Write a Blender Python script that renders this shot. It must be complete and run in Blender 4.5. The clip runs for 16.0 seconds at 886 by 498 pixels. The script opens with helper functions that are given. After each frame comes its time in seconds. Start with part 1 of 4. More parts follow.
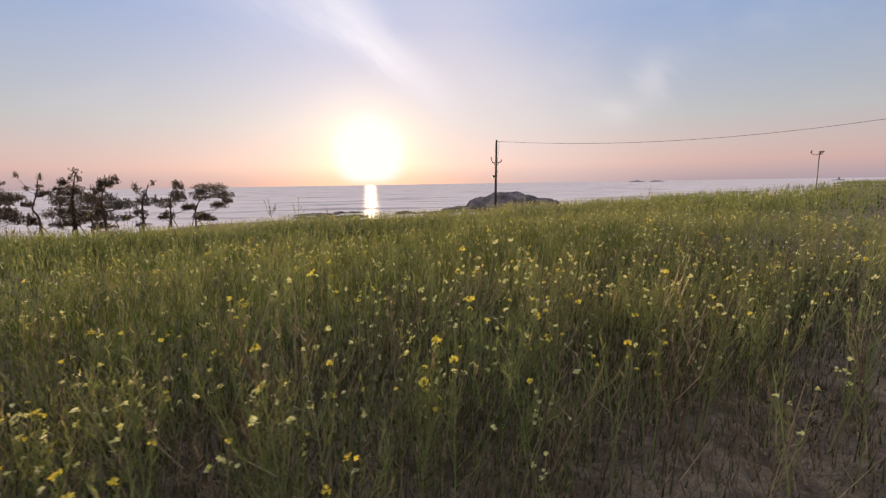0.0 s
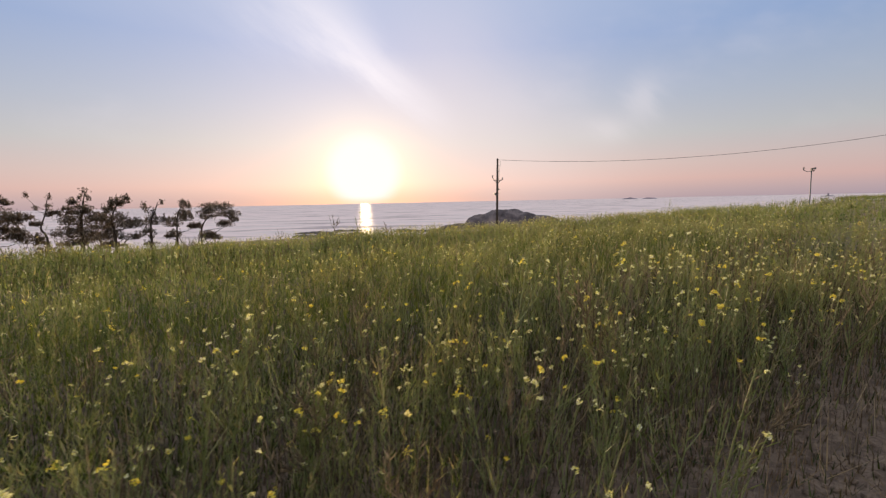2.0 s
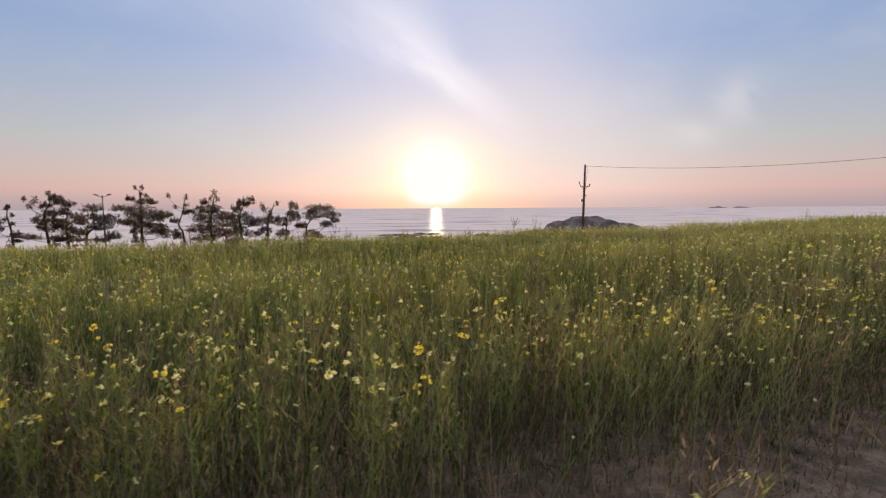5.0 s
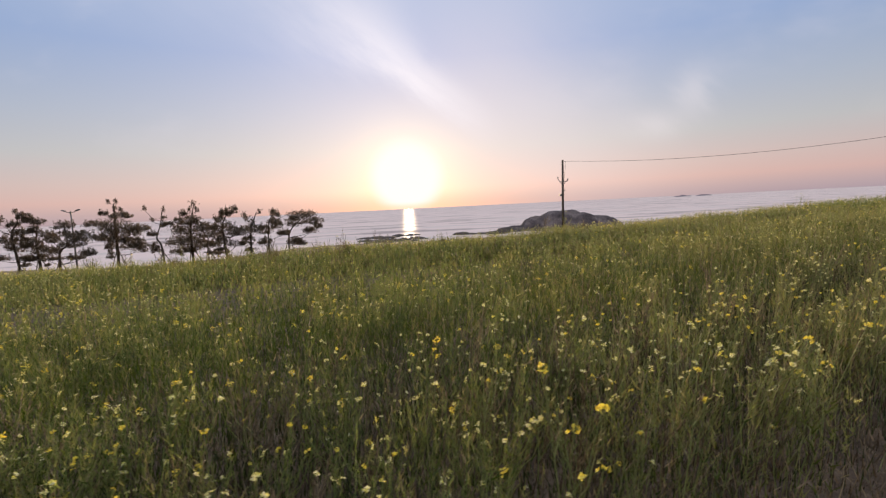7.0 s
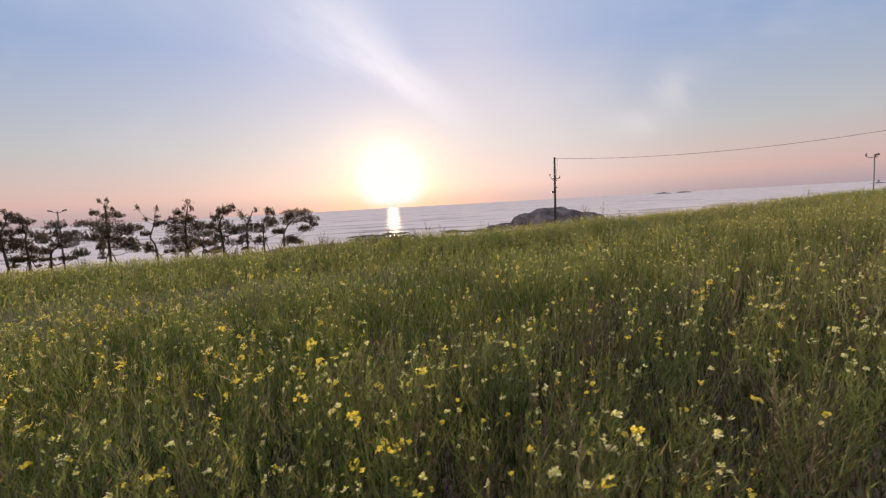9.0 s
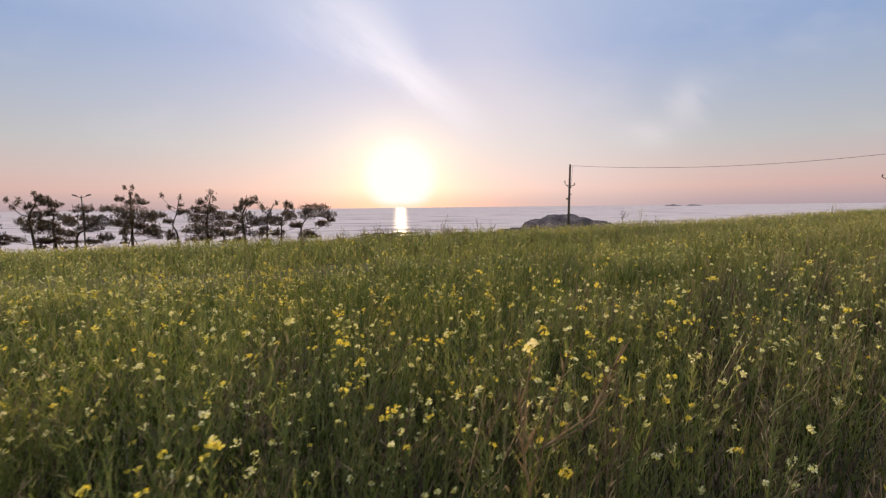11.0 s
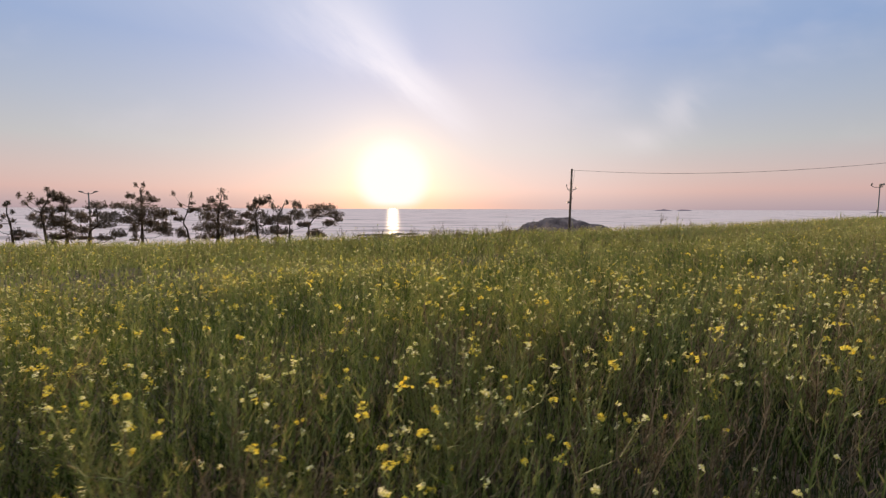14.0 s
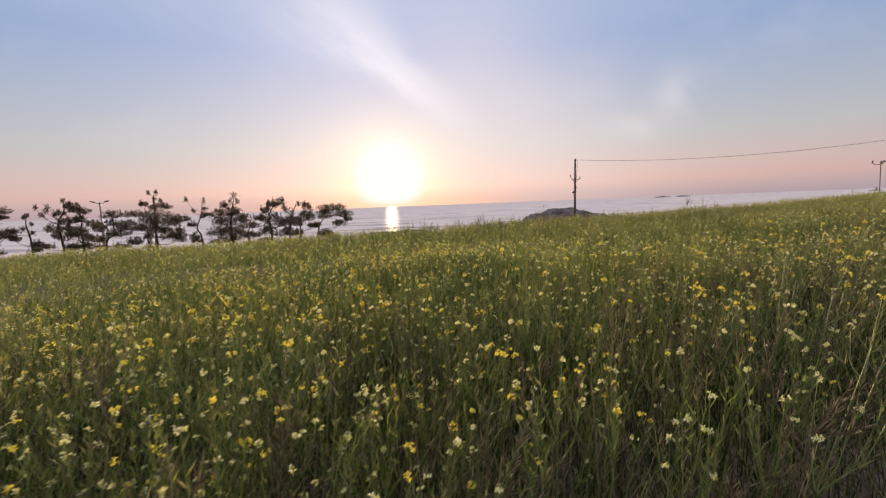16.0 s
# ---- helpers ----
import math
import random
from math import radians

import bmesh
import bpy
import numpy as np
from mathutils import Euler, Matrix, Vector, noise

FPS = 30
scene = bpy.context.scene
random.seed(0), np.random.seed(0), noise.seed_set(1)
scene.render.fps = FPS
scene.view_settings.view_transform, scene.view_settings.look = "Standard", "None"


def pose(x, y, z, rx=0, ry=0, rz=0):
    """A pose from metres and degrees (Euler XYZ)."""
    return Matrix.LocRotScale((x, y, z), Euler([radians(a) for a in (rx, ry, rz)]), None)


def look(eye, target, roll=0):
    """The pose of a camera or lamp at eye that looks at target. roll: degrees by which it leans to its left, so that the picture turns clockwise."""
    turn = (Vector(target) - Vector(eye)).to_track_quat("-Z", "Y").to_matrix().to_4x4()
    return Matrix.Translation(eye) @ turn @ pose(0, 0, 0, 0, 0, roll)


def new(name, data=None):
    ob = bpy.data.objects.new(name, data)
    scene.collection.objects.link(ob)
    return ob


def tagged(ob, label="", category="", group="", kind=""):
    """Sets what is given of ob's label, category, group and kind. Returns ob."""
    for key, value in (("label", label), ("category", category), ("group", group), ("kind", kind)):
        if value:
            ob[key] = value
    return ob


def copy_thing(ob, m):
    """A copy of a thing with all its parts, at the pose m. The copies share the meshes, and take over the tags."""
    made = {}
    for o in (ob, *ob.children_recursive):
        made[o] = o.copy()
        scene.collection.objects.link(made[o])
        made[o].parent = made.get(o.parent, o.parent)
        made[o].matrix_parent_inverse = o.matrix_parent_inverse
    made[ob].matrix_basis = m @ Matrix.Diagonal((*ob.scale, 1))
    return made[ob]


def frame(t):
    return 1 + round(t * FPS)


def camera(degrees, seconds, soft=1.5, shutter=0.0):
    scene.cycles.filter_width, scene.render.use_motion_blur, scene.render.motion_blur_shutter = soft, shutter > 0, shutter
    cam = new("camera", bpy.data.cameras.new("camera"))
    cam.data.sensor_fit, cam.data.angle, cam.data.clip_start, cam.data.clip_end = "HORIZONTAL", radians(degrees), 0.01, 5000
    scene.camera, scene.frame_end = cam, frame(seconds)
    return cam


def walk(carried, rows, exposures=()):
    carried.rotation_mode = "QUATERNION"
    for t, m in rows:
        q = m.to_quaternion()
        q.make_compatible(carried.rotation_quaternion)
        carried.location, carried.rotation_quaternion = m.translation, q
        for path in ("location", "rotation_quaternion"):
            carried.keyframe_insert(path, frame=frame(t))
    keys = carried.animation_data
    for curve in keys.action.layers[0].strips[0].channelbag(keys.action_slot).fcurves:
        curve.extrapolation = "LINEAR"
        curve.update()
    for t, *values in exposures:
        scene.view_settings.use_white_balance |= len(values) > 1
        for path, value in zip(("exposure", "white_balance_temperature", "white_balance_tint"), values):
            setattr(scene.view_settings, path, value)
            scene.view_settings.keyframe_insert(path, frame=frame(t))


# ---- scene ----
cam = camera(88.0, 16.0, soft=1.25, shutter=0.2)
PATH = [
    (0, (4.464, 4.825, 2.19), (4.464, 6.805, 1.905), -0.9),
    (0.5, (4.012, 4.638, 2.199), (4.012, 6.622, 1.945), -1.1),
    (1, (3.607, 4.496, 2.158), (3.608, 6.482, 1.923), -1.1),
    (1.5, (3.171, 4.149, 2.173), (3.181, 6.137, 1.953), -1.1),
    (2, (2.766, 3.944, 2.127), (2.789, 5.933, 1.919), -1.2),
    (2.5, (2.156, 3.686, 2.139), (2.168, 5.675, 1.929), -0.5),
    (3, (1.508, 3.337, 2.083), (1.495, 5.327, 1.884), -0.0),
    (3.5, (1.039, 2.809, 2.072), (0.953, 4.798, 1.885), -0.1),
    (4, (0.59, 2.16, 2.093), (0.43, 4.145, 1.911), 0.0),
    (4.5, (0.024, 1.572, 2.086), (-0.249, 3.545, 1.904), -0.2),
    (4.7, (-0.194, 1.434, 2.088), (-0.473, 3.406, 1.906), -0.2),
    (7, (-2.583, 0.757, 2.255), (-2.749, 2.742, 2.069), -2.8),
    (7.5, (-3.18, 0.553, 2.169), (-3.316, 2.539, 1.977), -3.1),
    (8, (-3.771, 0.345, 2.153), (-3.891, 2.332, 1.962), -3.1),
    (8.5, (-4.268, 0.152, 2.169), (-4.373, 2.139, 1.977), -3.2),
    (9, (-4.731, 0.048, 2.115), (-4.831, 2.036, 1.92), -3.2),
    (9.2, (-4.888, 0.044, 2.099), (-4.986, 2.032, 1.901), -3.2),
    (11.5, (-6.606, -1.506, 1.985), (-6.729, 0.482, 1.802), -0.1),
    (12, (-6.967, -1.712, 1.976), (-7.077, 0.276, 1.794), -0.0),
    (12.5, (-7.414, -1.997, 1.97), (-7.515, -0.007, 1.799), 0.3),
    (13, (-7.869, -2.291, 1.941), (-7.967, -0.301, 1.763), 1.0),
    (13.5, (-8.382, -2.624, 1.98), (-8.477, -0.635, 1.802), 1.0),
    (14, (-8.875, -2.96, 1.995), (-8.964, -0.97, 1.817), 0.2),
    (14.5, (-9.441, -3.205, 1.931), (-9.524, -1.215, 1.748), -0.2),
    (15, (-9.9, -3.491, 1.926), (-9.984, -1.501, 1.739), -0.7),
    (15.5, (-10.277, -3.874, 1.946), (-10.366, -1.885, 1.755), -2.1),
    (16, (-10.629, -4.232, 1.89), (-10.72, -2.244, 1.694), -2.2),
]
walk(cam, [(t, look(e, g, r)) for t, e, g, r in PATH])

# World, sun and exposure -------------------------------------------------
SUN_AZ, SUN_EL = radians(-8.8), radians(3.8)
SUN = Vector((math.sin(SUN_AZ) * math.cos(SUN_EL), math.cos(SUN_AZ) * math.cos(SUN_EL), math.sin(SUN_EL)))


class Tree:
    """Short hand for node trees: every call gives an output socket."""

    def __init__(self, tree):
        self.t = tree

    def node(self, kind, out=0, **values):
        n = self.t.nodes.new(kind)
        props = values.pop("props", {})
        for key, value in props.items():
            setattr(n, key, value)
        for key, value in values.items():
            k = int(key[1:]) if key[0] == "i" and key[1:].isdigit() else key.replace("_", " ")
            if isinstance(value, bpy.types.NodeSocket):
                self.t.links.new(value, n.inputs[k])
            else:
                n.inputs[k].default_value = value
        return n.outputs[out]

    def math(self, op, a, b=0.0, c=0.0):
        return self.node("ShaderNodeMath", i0=a, i1=b, i2=c, props={"operation": op})

    def step(self, v, lo, hi, a=0.0, b=1.0, kind="SMOOTHSTEP"):
        return self.node("ShaderNodeMapRange", i0=v, i1=lo, i2=hi, i3=a, i4=b, props={"interpolation_type": kind})

    def mix(self, f, a, b, op="MIX"):
        n = self.t.nodes.new("ShaderNodeMix")
        n.data_type, n.blend_type, n.clamp_factor = "RGBA", op, True
        for s, v in ((n.inputs[0], f), (n.inputs[6], a), (n.inputs[7], b)):
            if isinstance(v, bpy.types.NodeSocket):
                self.t.links.new(v, s)
            else:
                s.default_value = v if not isinstance(v, tuple) or len(v) == 4 else (*v, 1)
        return n.outputs[2]

    def ramp(self, f, stops, kind="LINEAR"):
        n = self.t.nodes.new("ShaderNodeValToRGB")
        n.color_ramp.interpolation = kind
        while len(n.color_ramp.elements) < len(stops):
            n.color_ramp.elements.new(0.5)
        for e, (p, c) in zip(n.color_ramp.elements, stops):
            e.position, e.color = p, (*c, 1)
        self.t.links.new(f, n.inputs[0])
        return n.outputs[0]

    def noise(self, vec, scale, detail=3.0, rough=0.55, out=0):
        return self.node("ShaderNodeTexNoise", out, Vector=vec, Scale=scale, Detail=detail, Roughness=rough)


world = bpy.data.worlds.new("evening_sky")
scene.world = world
world.use_nodes = True
world.node_tree.nodes.clear()
w = Tree(world.node_tree)
direction = w.node("ShaderNodeTexCoord", 0)
split = w.t.nodes.new("ShaderNodeSeparateXYZ")
w.t.links.new(direction, split.inputs[0])
dx, dy, dz = split.outputs
# colour of the air by height over the horizon
gradient = w.ramp(dz, [
    (0.0, (0.36, 0.30, 0.37)), (0.012, (0.42, 0.325, 0.38)), (0.034, (0.555, 0.365, 0.375)), (0.065, (0.53, 0.405, 0.415)),
    (0.12, (0.44, 0.44, 0.47)), (0.19, (0.36, 0.41, 0.52)), (0.30, (0.245, 0.35, 0.575)), (0.55, (0.40, 0.495, 0.67)), (1.0, (0.62, 0.64, 0.70))])
nishita = w.node("ShaderNodeTexSky", props={"sky_type": "NISHITA", "sun_disc": False, "sun_elevation": SUN_EL,
                                            "sun_rotation": SUN_AZ, "dust_density": 0.3})
air = w.mix(1.0, gradient, w.mix(1.0, nishita, (0.016, 0.016, 0.016), "MULTIPLY"), "ADD")
air = w.mix(1.0, air, w.ramp(w.step(dy, 0.1, -0.6), [(0.0, (1, 1, 1)), (1.0, (1.85, 1.62, 1.25))]), "MULTIPLY")
# the sun behind haze: a blinding core, a yellow ring and a wide peach glow
cosine = w.node("ShaderNodeVectorMath", 1, i0=direction, i1=tuple(SUN), props={"operation": "DOT_PRODUCT"})
angle = w.math("MULTIPLY", w.math("ARCCOSINE", w.math("MINIMUM", cosine, 0.999999)), 180 / math.pi)


def fall(width, power):
    return w.math("EXPONENT", w.math("MULTIPLY", w.math("POWER", w.math("DIVIDE", angle, width), power), -1.0))


low_haze = w.step(dz, 0.0, 0.045, 0.3, 1.0)          # thick air dims the glow close over the horizon


def add_glow(base, amount, colour, strength):
    return w.mix(1.0, base, w.mix(1.0, w.mix(amount, (0, 0, 0), colour), (strength, strength, strength), "MULTIPLY"), "ADD")


air = add_glow(air, w.math("MULTIPLY", fall(22.0, 1.4), low_haze), (1.0, 0.70, 0.58), 0.47)
air = add_glow(air, w.math("MULTIPLY", fall(6.1, 2.4), low_haze), (1.0, 0.76, 0.25), 0.26)
air = w.mix(w.math("MULTIPLY", w.step(angle, 5.3, 3.0), w.step(dz, 0.0, 0.015, 0.4, 1.0)), air, (1.10, 1.05, 0.98))
# thin cirrus: one bright streak above the sun, faint veils elsewhere
u = w.math("SUBTRACT", w.math("DIVIDE", dx, w.math("MAXIMUM", dy, 0.05)), -0.125)
v = w.math("SUBTRACT", w.math("DIVIDE", dz, w.math("MAXIMUM", dy, 0.05)), 0.281)
along = w.math("ADD", w.math("MULTIPLY", u, 0.78), w.math("MULTIPLY", v, -0.62))
across = w.math("ADD", w.math("MULTIPLY", u, 0.62), w.math("MULTIPLY", v, 0.78))
wisp = w.node("ShaderNodeCombineXYZ", X=w.math("MULTIPLY", along, 2.2), Y=w.math("MULTIPLY", across, 9.0), Z=0.0)
fibres = w.noise(wisp, 2.2, 5.0, 0.6)
across = w.math("ADD", across, w.math("MULTIPLY", w.math("SUBTRACT", fibres, 0.5), 0.06))
wide = w.math("ADD", 0.034, w.math("MULTIPLY", w.math("MAXIMUM", w.math("MULTIPLY", along, -1.0), 0.0), 0.30))
streak = w.math("EXPONENT", w.math("MULTIPLY", w.math("POWER", w.math("ABSOLUTE", w.math("DIVIDE", across, wide)), 2.0), -1.0))
streak = w.math("MULTIPLY", streak, w.step(along, 0.26, 0.02))
streak = w.math("MULTIPLY", streak, w.step(along, -0.40, 0.0, 0.14, 1.0))
streak = w.math("MULTIPLY", streak, w.step(dy, 0.1, 0.4))
streak = w.math("MULTIPLY", streak, w.step(fibres, 0.2, 0.75, 0.55, 1.0))
broad = w.math("EXPONENT", w.math("MULTIPLY", w.math("POWER", w.math("ABSOLUTE", w.math("DIVIDE", w.math("SUBTRACT", across, 0.07), 0.15)), 2.0), -1.0))
broad = w.math("MULTIPLY", w.math("MULTIPLY", broad, w.step(along, -0.1, 0.15)), w.math("MULTIPLY", w.step(along, 0.75, 0.2), w.step(dy, 0.1, 0.4)))
veil = w.noise(w.node("ShaderNodeCombineXYZ", X=w.math("MULTIPLY", u, 1.6), Y=w.math("MULTIPLY", v, 3.0), Z=2.7), 2.0, 4.0, 0.55)
veil = w.math("MULTIPLY", w.step(veil, 0.5, 0.8), w.step(dz, 0.05, 0.2))
air = w.mix(w.math("MULTIPLY", streak, 0.88), air, (1.02, 0.95, 1.0))
puff = None
for pu, pv, ru, rv in ((0.572, -0.073, 0.036, 0.046), (0.489, -0.135, 0.055, 0.028)):
    du = w.math("DIVIDE", w.math("ADD", w.math("SUBTRACT", u, pu), w.math("MULTIPLY", w.math("SUBTRACT", fibres, 0.5), 0.10)), ru)
    dv = w.math("DIVIDE", w.math("SUBTRACT", v, pv), rv)
    spot = w.math("EXPONENT", w.math("MULTIPLY", w.math("ADD", w.math("MULTIPLY", du, du), w.math("MULTIPLY", dv, dv)), -1.0))
    puff = spot if puff is None else w.math("ADD", puff, spot)
air = w.mix(w.math("MULTIPLY", w.math("MULTIPLY", puff, w.step(dy, 0.1, 0.4)), 0.30), air, (0.92, 0.84, 0.86))
air = w.mix(w.math("MULTIPLY", broad, 0.32), air, (0.92, 0.80, 0.80))
air = w.mix(w.math("MULTIPLY", veil, 0.16), air, (0.85, 0.78, 0.82))
back = w.node("ShaderNodeBackground", Color=air, Strength=1.0)
world_out = w.t.nodes.new("ShaderNodeOutputWorld")
w.t.links.new(back, world_out.inputs[0])

lamp = bpy.data.lights.new("sun", "SUN")
lamp.energy, lamp.angle, lamp.color = 5.0, radians(0.6), (1.0, 0.72, 0.42)
new("sun", lamp).matrix_basis = look((0, 0, 60), Vector((0, 0, 60)) - SUN)

# Materials ---------------------------------------------------------------


def material(name):
    m = bpy.data.materials.new(name)
    m.use_nodes = True
    m.node_tree.nodes.clear()
    k = Tree(m.node_tree)
    out = m.node_tree.nodes.new("ShaderNodeOutputMaterial")
    return m, k, lambda s: m.node_tree.links.new(s, out.inputs[0])


def plant_material(name, stops, through_light=0.35, rough=0.55, lush=0.0):
    """Foliage or petal: colour by the piece, a fine mottle, light that shines through; lush: how much deeper the green is at both ends of the field."""
    m, k, finish = material(name)
    piece = k.node("ShaderNodeNewGeometry", 8)
    where = k.node("ShaderNodeTexCoord", 3)
    tone = k.ramp(piece, stops)
    patch = k.noise(where, 0.9, 2.0)
    fine = k.noise(where, 60.0, 2.0)
    tone = k.mix(k.step(patch, 0.35, 0.7, 0.05, 0.5), tone, k.mix(1.0, tone, (1.24, 1.0, 0.70), "MULTIPLY"))
    tone = k.mix(k.step(fine, 0.3, 0.7, 0.0, 0.3), tone, k.mix(1.0, tone, (0.6, 0.62, 0.6), "MULTIPLY"))
    if lush:
        axes = k.t.nodes.new("ShaderNodeSeparateXYZ")
        k.t.links.new(where, axes.inputs[0])
        along = k.math("ADD", axes.outputs[0], k.math("MULTIPLY", k.math("SUBTRACT", k.noise(where, 0.35, 2.0), 0.5), 9.0))
        green = k.math("MAXIMUM", k.step(along, 2.5, -4.5, 0.0, lush), k.step(along, 9.0, 17.0, 0.0, min(1.0, lush + 0.35)))
        tone = k.mix(green, tone, k.mix(1.0, tone, (0.66, 0.81, 0.50), "MULTIPLY"))
    body = k.node("ShaderNodeBsdfPrincipled", Base_Color=tone, Roughness=rough)
    glow = k.node("ShaderNodeBsdfTranslucent", Color=tone)
    finish(k.node("ShaderNodeMixShader", i0=through_light, i1=body, i2=glow))
    return m


def rough_material(name, stops, scale, rough=0.85, bump=0.4, detail=6.0, metal=0.0, stretch=(1, 1, 1), spread=(0.3, 0.7)):
    m, k, finish = material(name)
    where = k.node("ShaderNodeTexCoord", 3)
    where = k.node("ShaderNodeMapping", Vector=where, Scale=stretch)
    big = k.noise(where, scale, detail, 0.6)
    small = k.noise(where, scale * 9, 4.0, 0.6)
    tone = k.ramp(k.step(k.math("ADD", k.math("MULTIPLY", big, 0.7), k.math("MULTIPLY", small, 0.3)), spread[0], spread[1]), stops)
    lift = k.node("ShaderNodeBump", Strength=bump, Distance=0.05, Height=k.math("ADD", big, k.math("MULTIPLY", small, 0.4)))
    finish(k.node("ShaderNodeBsdfPrincipled", Base_Color=tone, Roughness=rough, Metallic=metal, Normal=lift))
    return m


M_STEM = plant_material("rape_stem", [(0.0, (0.20, 0.235, 0.085)), (0.6, (0.28, 0.305, 0.125)), (0.88, (0.35, 0.36, 0.18)), (1.0, (0.36, 0.31, 0.16))], 0.3, lush=0.8)
M_LEAF = plant_material("rape_leaf", [(0.0, (0.050, 0.082, 0.006)), (0.5, (0.090, 0.120, 0.010)), (0.88, (0.13, 0.15, 0.018)), (1.0, (0.19, 0.165, 0.035))], 0.45, lush=1.0)
M_POD = plant_material("rape_pod", [(0.0, (0.19, 0.235, 0.06)), (0.6, (0.265, 0.285, 0.09)), (1.0, (0.38, 0.32, 0.15))], 0.55, lush=0.2)
M_PETAL = plant_material("rape_petal", [(0.0, (0.80, 0.60, 0.05)), (0.5, (0.84, 0.73, 0.09)), (1.0, (0.84, 0.78, 0.20))], 0.5)
M_PALE = plant_material("rape_petal_faded", [(0.0, (0.72, 0.71, 0.16)), (0.5, (0.80, 0.79, 0.36)), (1.0, (0.86, 0.85, 0.64))], 0.45)
M_DRY = plant_material("dry_stalk", [(0.0, (0.08, 0.058, 0.034)), (0.5, (0.175, 0.13, 0.078)), (1.0, (0.40, 0.32, 0.21))], 0.25, 0.8)
# leaf green darkened to stand for the shade between the stems
M_UNDER_SHADED = plant_material("low_leaf_shaded", [(0.0, (0.015, 0.029, 0.002)), (0.5, (0.032, 0.048, 0.004)), (0.9, (0.062, 0.072, 0.010)), (1.0, (0.09, 0.08, 0.022))], 0.4, lush=0.9)
M_LITTER = plant_material("plant_litter", [(0.0, (0.045, 0.029, 0.018)), (0.6, (0.092, 0.062, 0.038)), (1.0, (0.26, 0.19, 0.12))], 0.15, 0.85)
PLANT = [M_STEM, M_LEAF, M_POD, M_PETAL, M_PALE, M_DRY]
STEM, LEAF, POD, PETAL, PALE, DRY = range(6)
M_SOIL = rough_material("field_soil", [(0.0, (0.062, 0.042, 0.031)), (0.5, (0.135, 0.094, 0.072)), (1.0, (0.26, 0.19, 0.145))], 5.0, 0.95, 1.0)
M_NEEDLE = plant_material("pine_needle", [(0.0, (0.115, 0.10, 0.085)), (0.6, (0.165, 0.135, 0.11)), (1.0, (0.23, 0.17, 0.13))], 0.5)
M_BARK = rough_material("pine_bark", [(0.0, (0.03, 0.022, 0.018)), (1.0, (0.1, 0.075, 0.06))], 6.0, 0.95, 0.7, stretch=(1, 1, 0.3))
M_STAKE = rough_material("stake_wood", [(0.0, (0.1, 0.075, 0.055)), (1.0, (0.22, 0.17, 0.12))], 5.0, 0.85, 0.3, stretch=(1, 1, 0.1))
M_POLE = rough_material("pole_wood", [(0.0, (0.035, 0.026, 0.022)), (1.0, (0.10, 0.075, 0.06))], 3.0, 0.85, 0.4, stretch=(3, 3, 0.15))
M_STEEL = rough_material("weathered_steel", [(0.0, (0.10, 0.10, 0.105)), (1.0, (0.2, 0.19, 0.19))], 8.0, 0.55, 0.1, metal=0.5)
M_CABLE = rough_material("cable_sheath", [(0.0, (0.02, 0.02, 0.02)), (1.0, (0.05, 0.05, 0.05))], 20.0, 0.6, 0.1)
M_CERAMIC = rough_material("insulator_ceramic", [(0.0, (0.25, 0.2, 0.18)), (1.0, (0.45, 0.4, 0.36))], 10.0, 0.3, 0.05)
M_ROCK = rough_material("coast_rock", [(0.0, (0.045, 0.035, 0.042)), (0.45, (0.10, 0.080, 0.088)), (1.0, (0.21, 0.17, 0.175))], 0.22, 0.9, 0.9, spread=(0.35, 0.68))
M_REEF = rough_material("wet_reef_rock", [(0.0, (0.028, 0.022, 0.02)), (1.0, (0.10, 0.078, 0.07))], 0.5, 0.85, 0.9)
M_ISLE = rough_material("far_island_rock", [(0.0, (0.16, 0.14, 0.17)), (1.0, (0.24, 0.2, 0.24))], 0.02, 0.95, 0.3)

M_SEA, k, finish = material("sea_water_sky_sheen")
where = k.node("ShaderNodeTexCoord", 3)
swell = k.noise(k.node("ShaderNodeMapping", Vector=where, Scale=(0.03, 0.16, 1.0)), 1.0, 4.0, 0.6)
ripple = k.noise(k.node("ShaderNodeMapping", Vector=where, Scale=(0.5, 1.1, 1.0)), 1.0, 4.0, 0.6)
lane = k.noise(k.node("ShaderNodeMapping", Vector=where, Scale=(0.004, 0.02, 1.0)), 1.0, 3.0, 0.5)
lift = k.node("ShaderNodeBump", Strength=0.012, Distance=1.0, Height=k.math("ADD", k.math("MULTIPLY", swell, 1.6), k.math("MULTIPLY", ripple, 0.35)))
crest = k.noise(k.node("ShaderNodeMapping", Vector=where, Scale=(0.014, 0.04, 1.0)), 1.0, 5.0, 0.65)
# sky reflection painted as pale pink diffuse colour, with light and dark wave lines
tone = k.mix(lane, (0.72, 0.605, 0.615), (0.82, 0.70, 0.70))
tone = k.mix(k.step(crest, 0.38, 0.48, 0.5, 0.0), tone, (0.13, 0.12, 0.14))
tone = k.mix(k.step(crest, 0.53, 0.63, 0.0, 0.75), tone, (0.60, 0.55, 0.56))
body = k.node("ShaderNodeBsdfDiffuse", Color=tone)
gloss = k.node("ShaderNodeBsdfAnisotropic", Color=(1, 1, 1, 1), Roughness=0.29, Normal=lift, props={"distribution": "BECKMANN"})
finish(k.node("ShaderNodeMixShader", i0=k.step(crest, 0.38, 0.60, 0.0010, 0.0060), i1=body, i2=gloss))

# Helpers -----------------------------------------------------------------


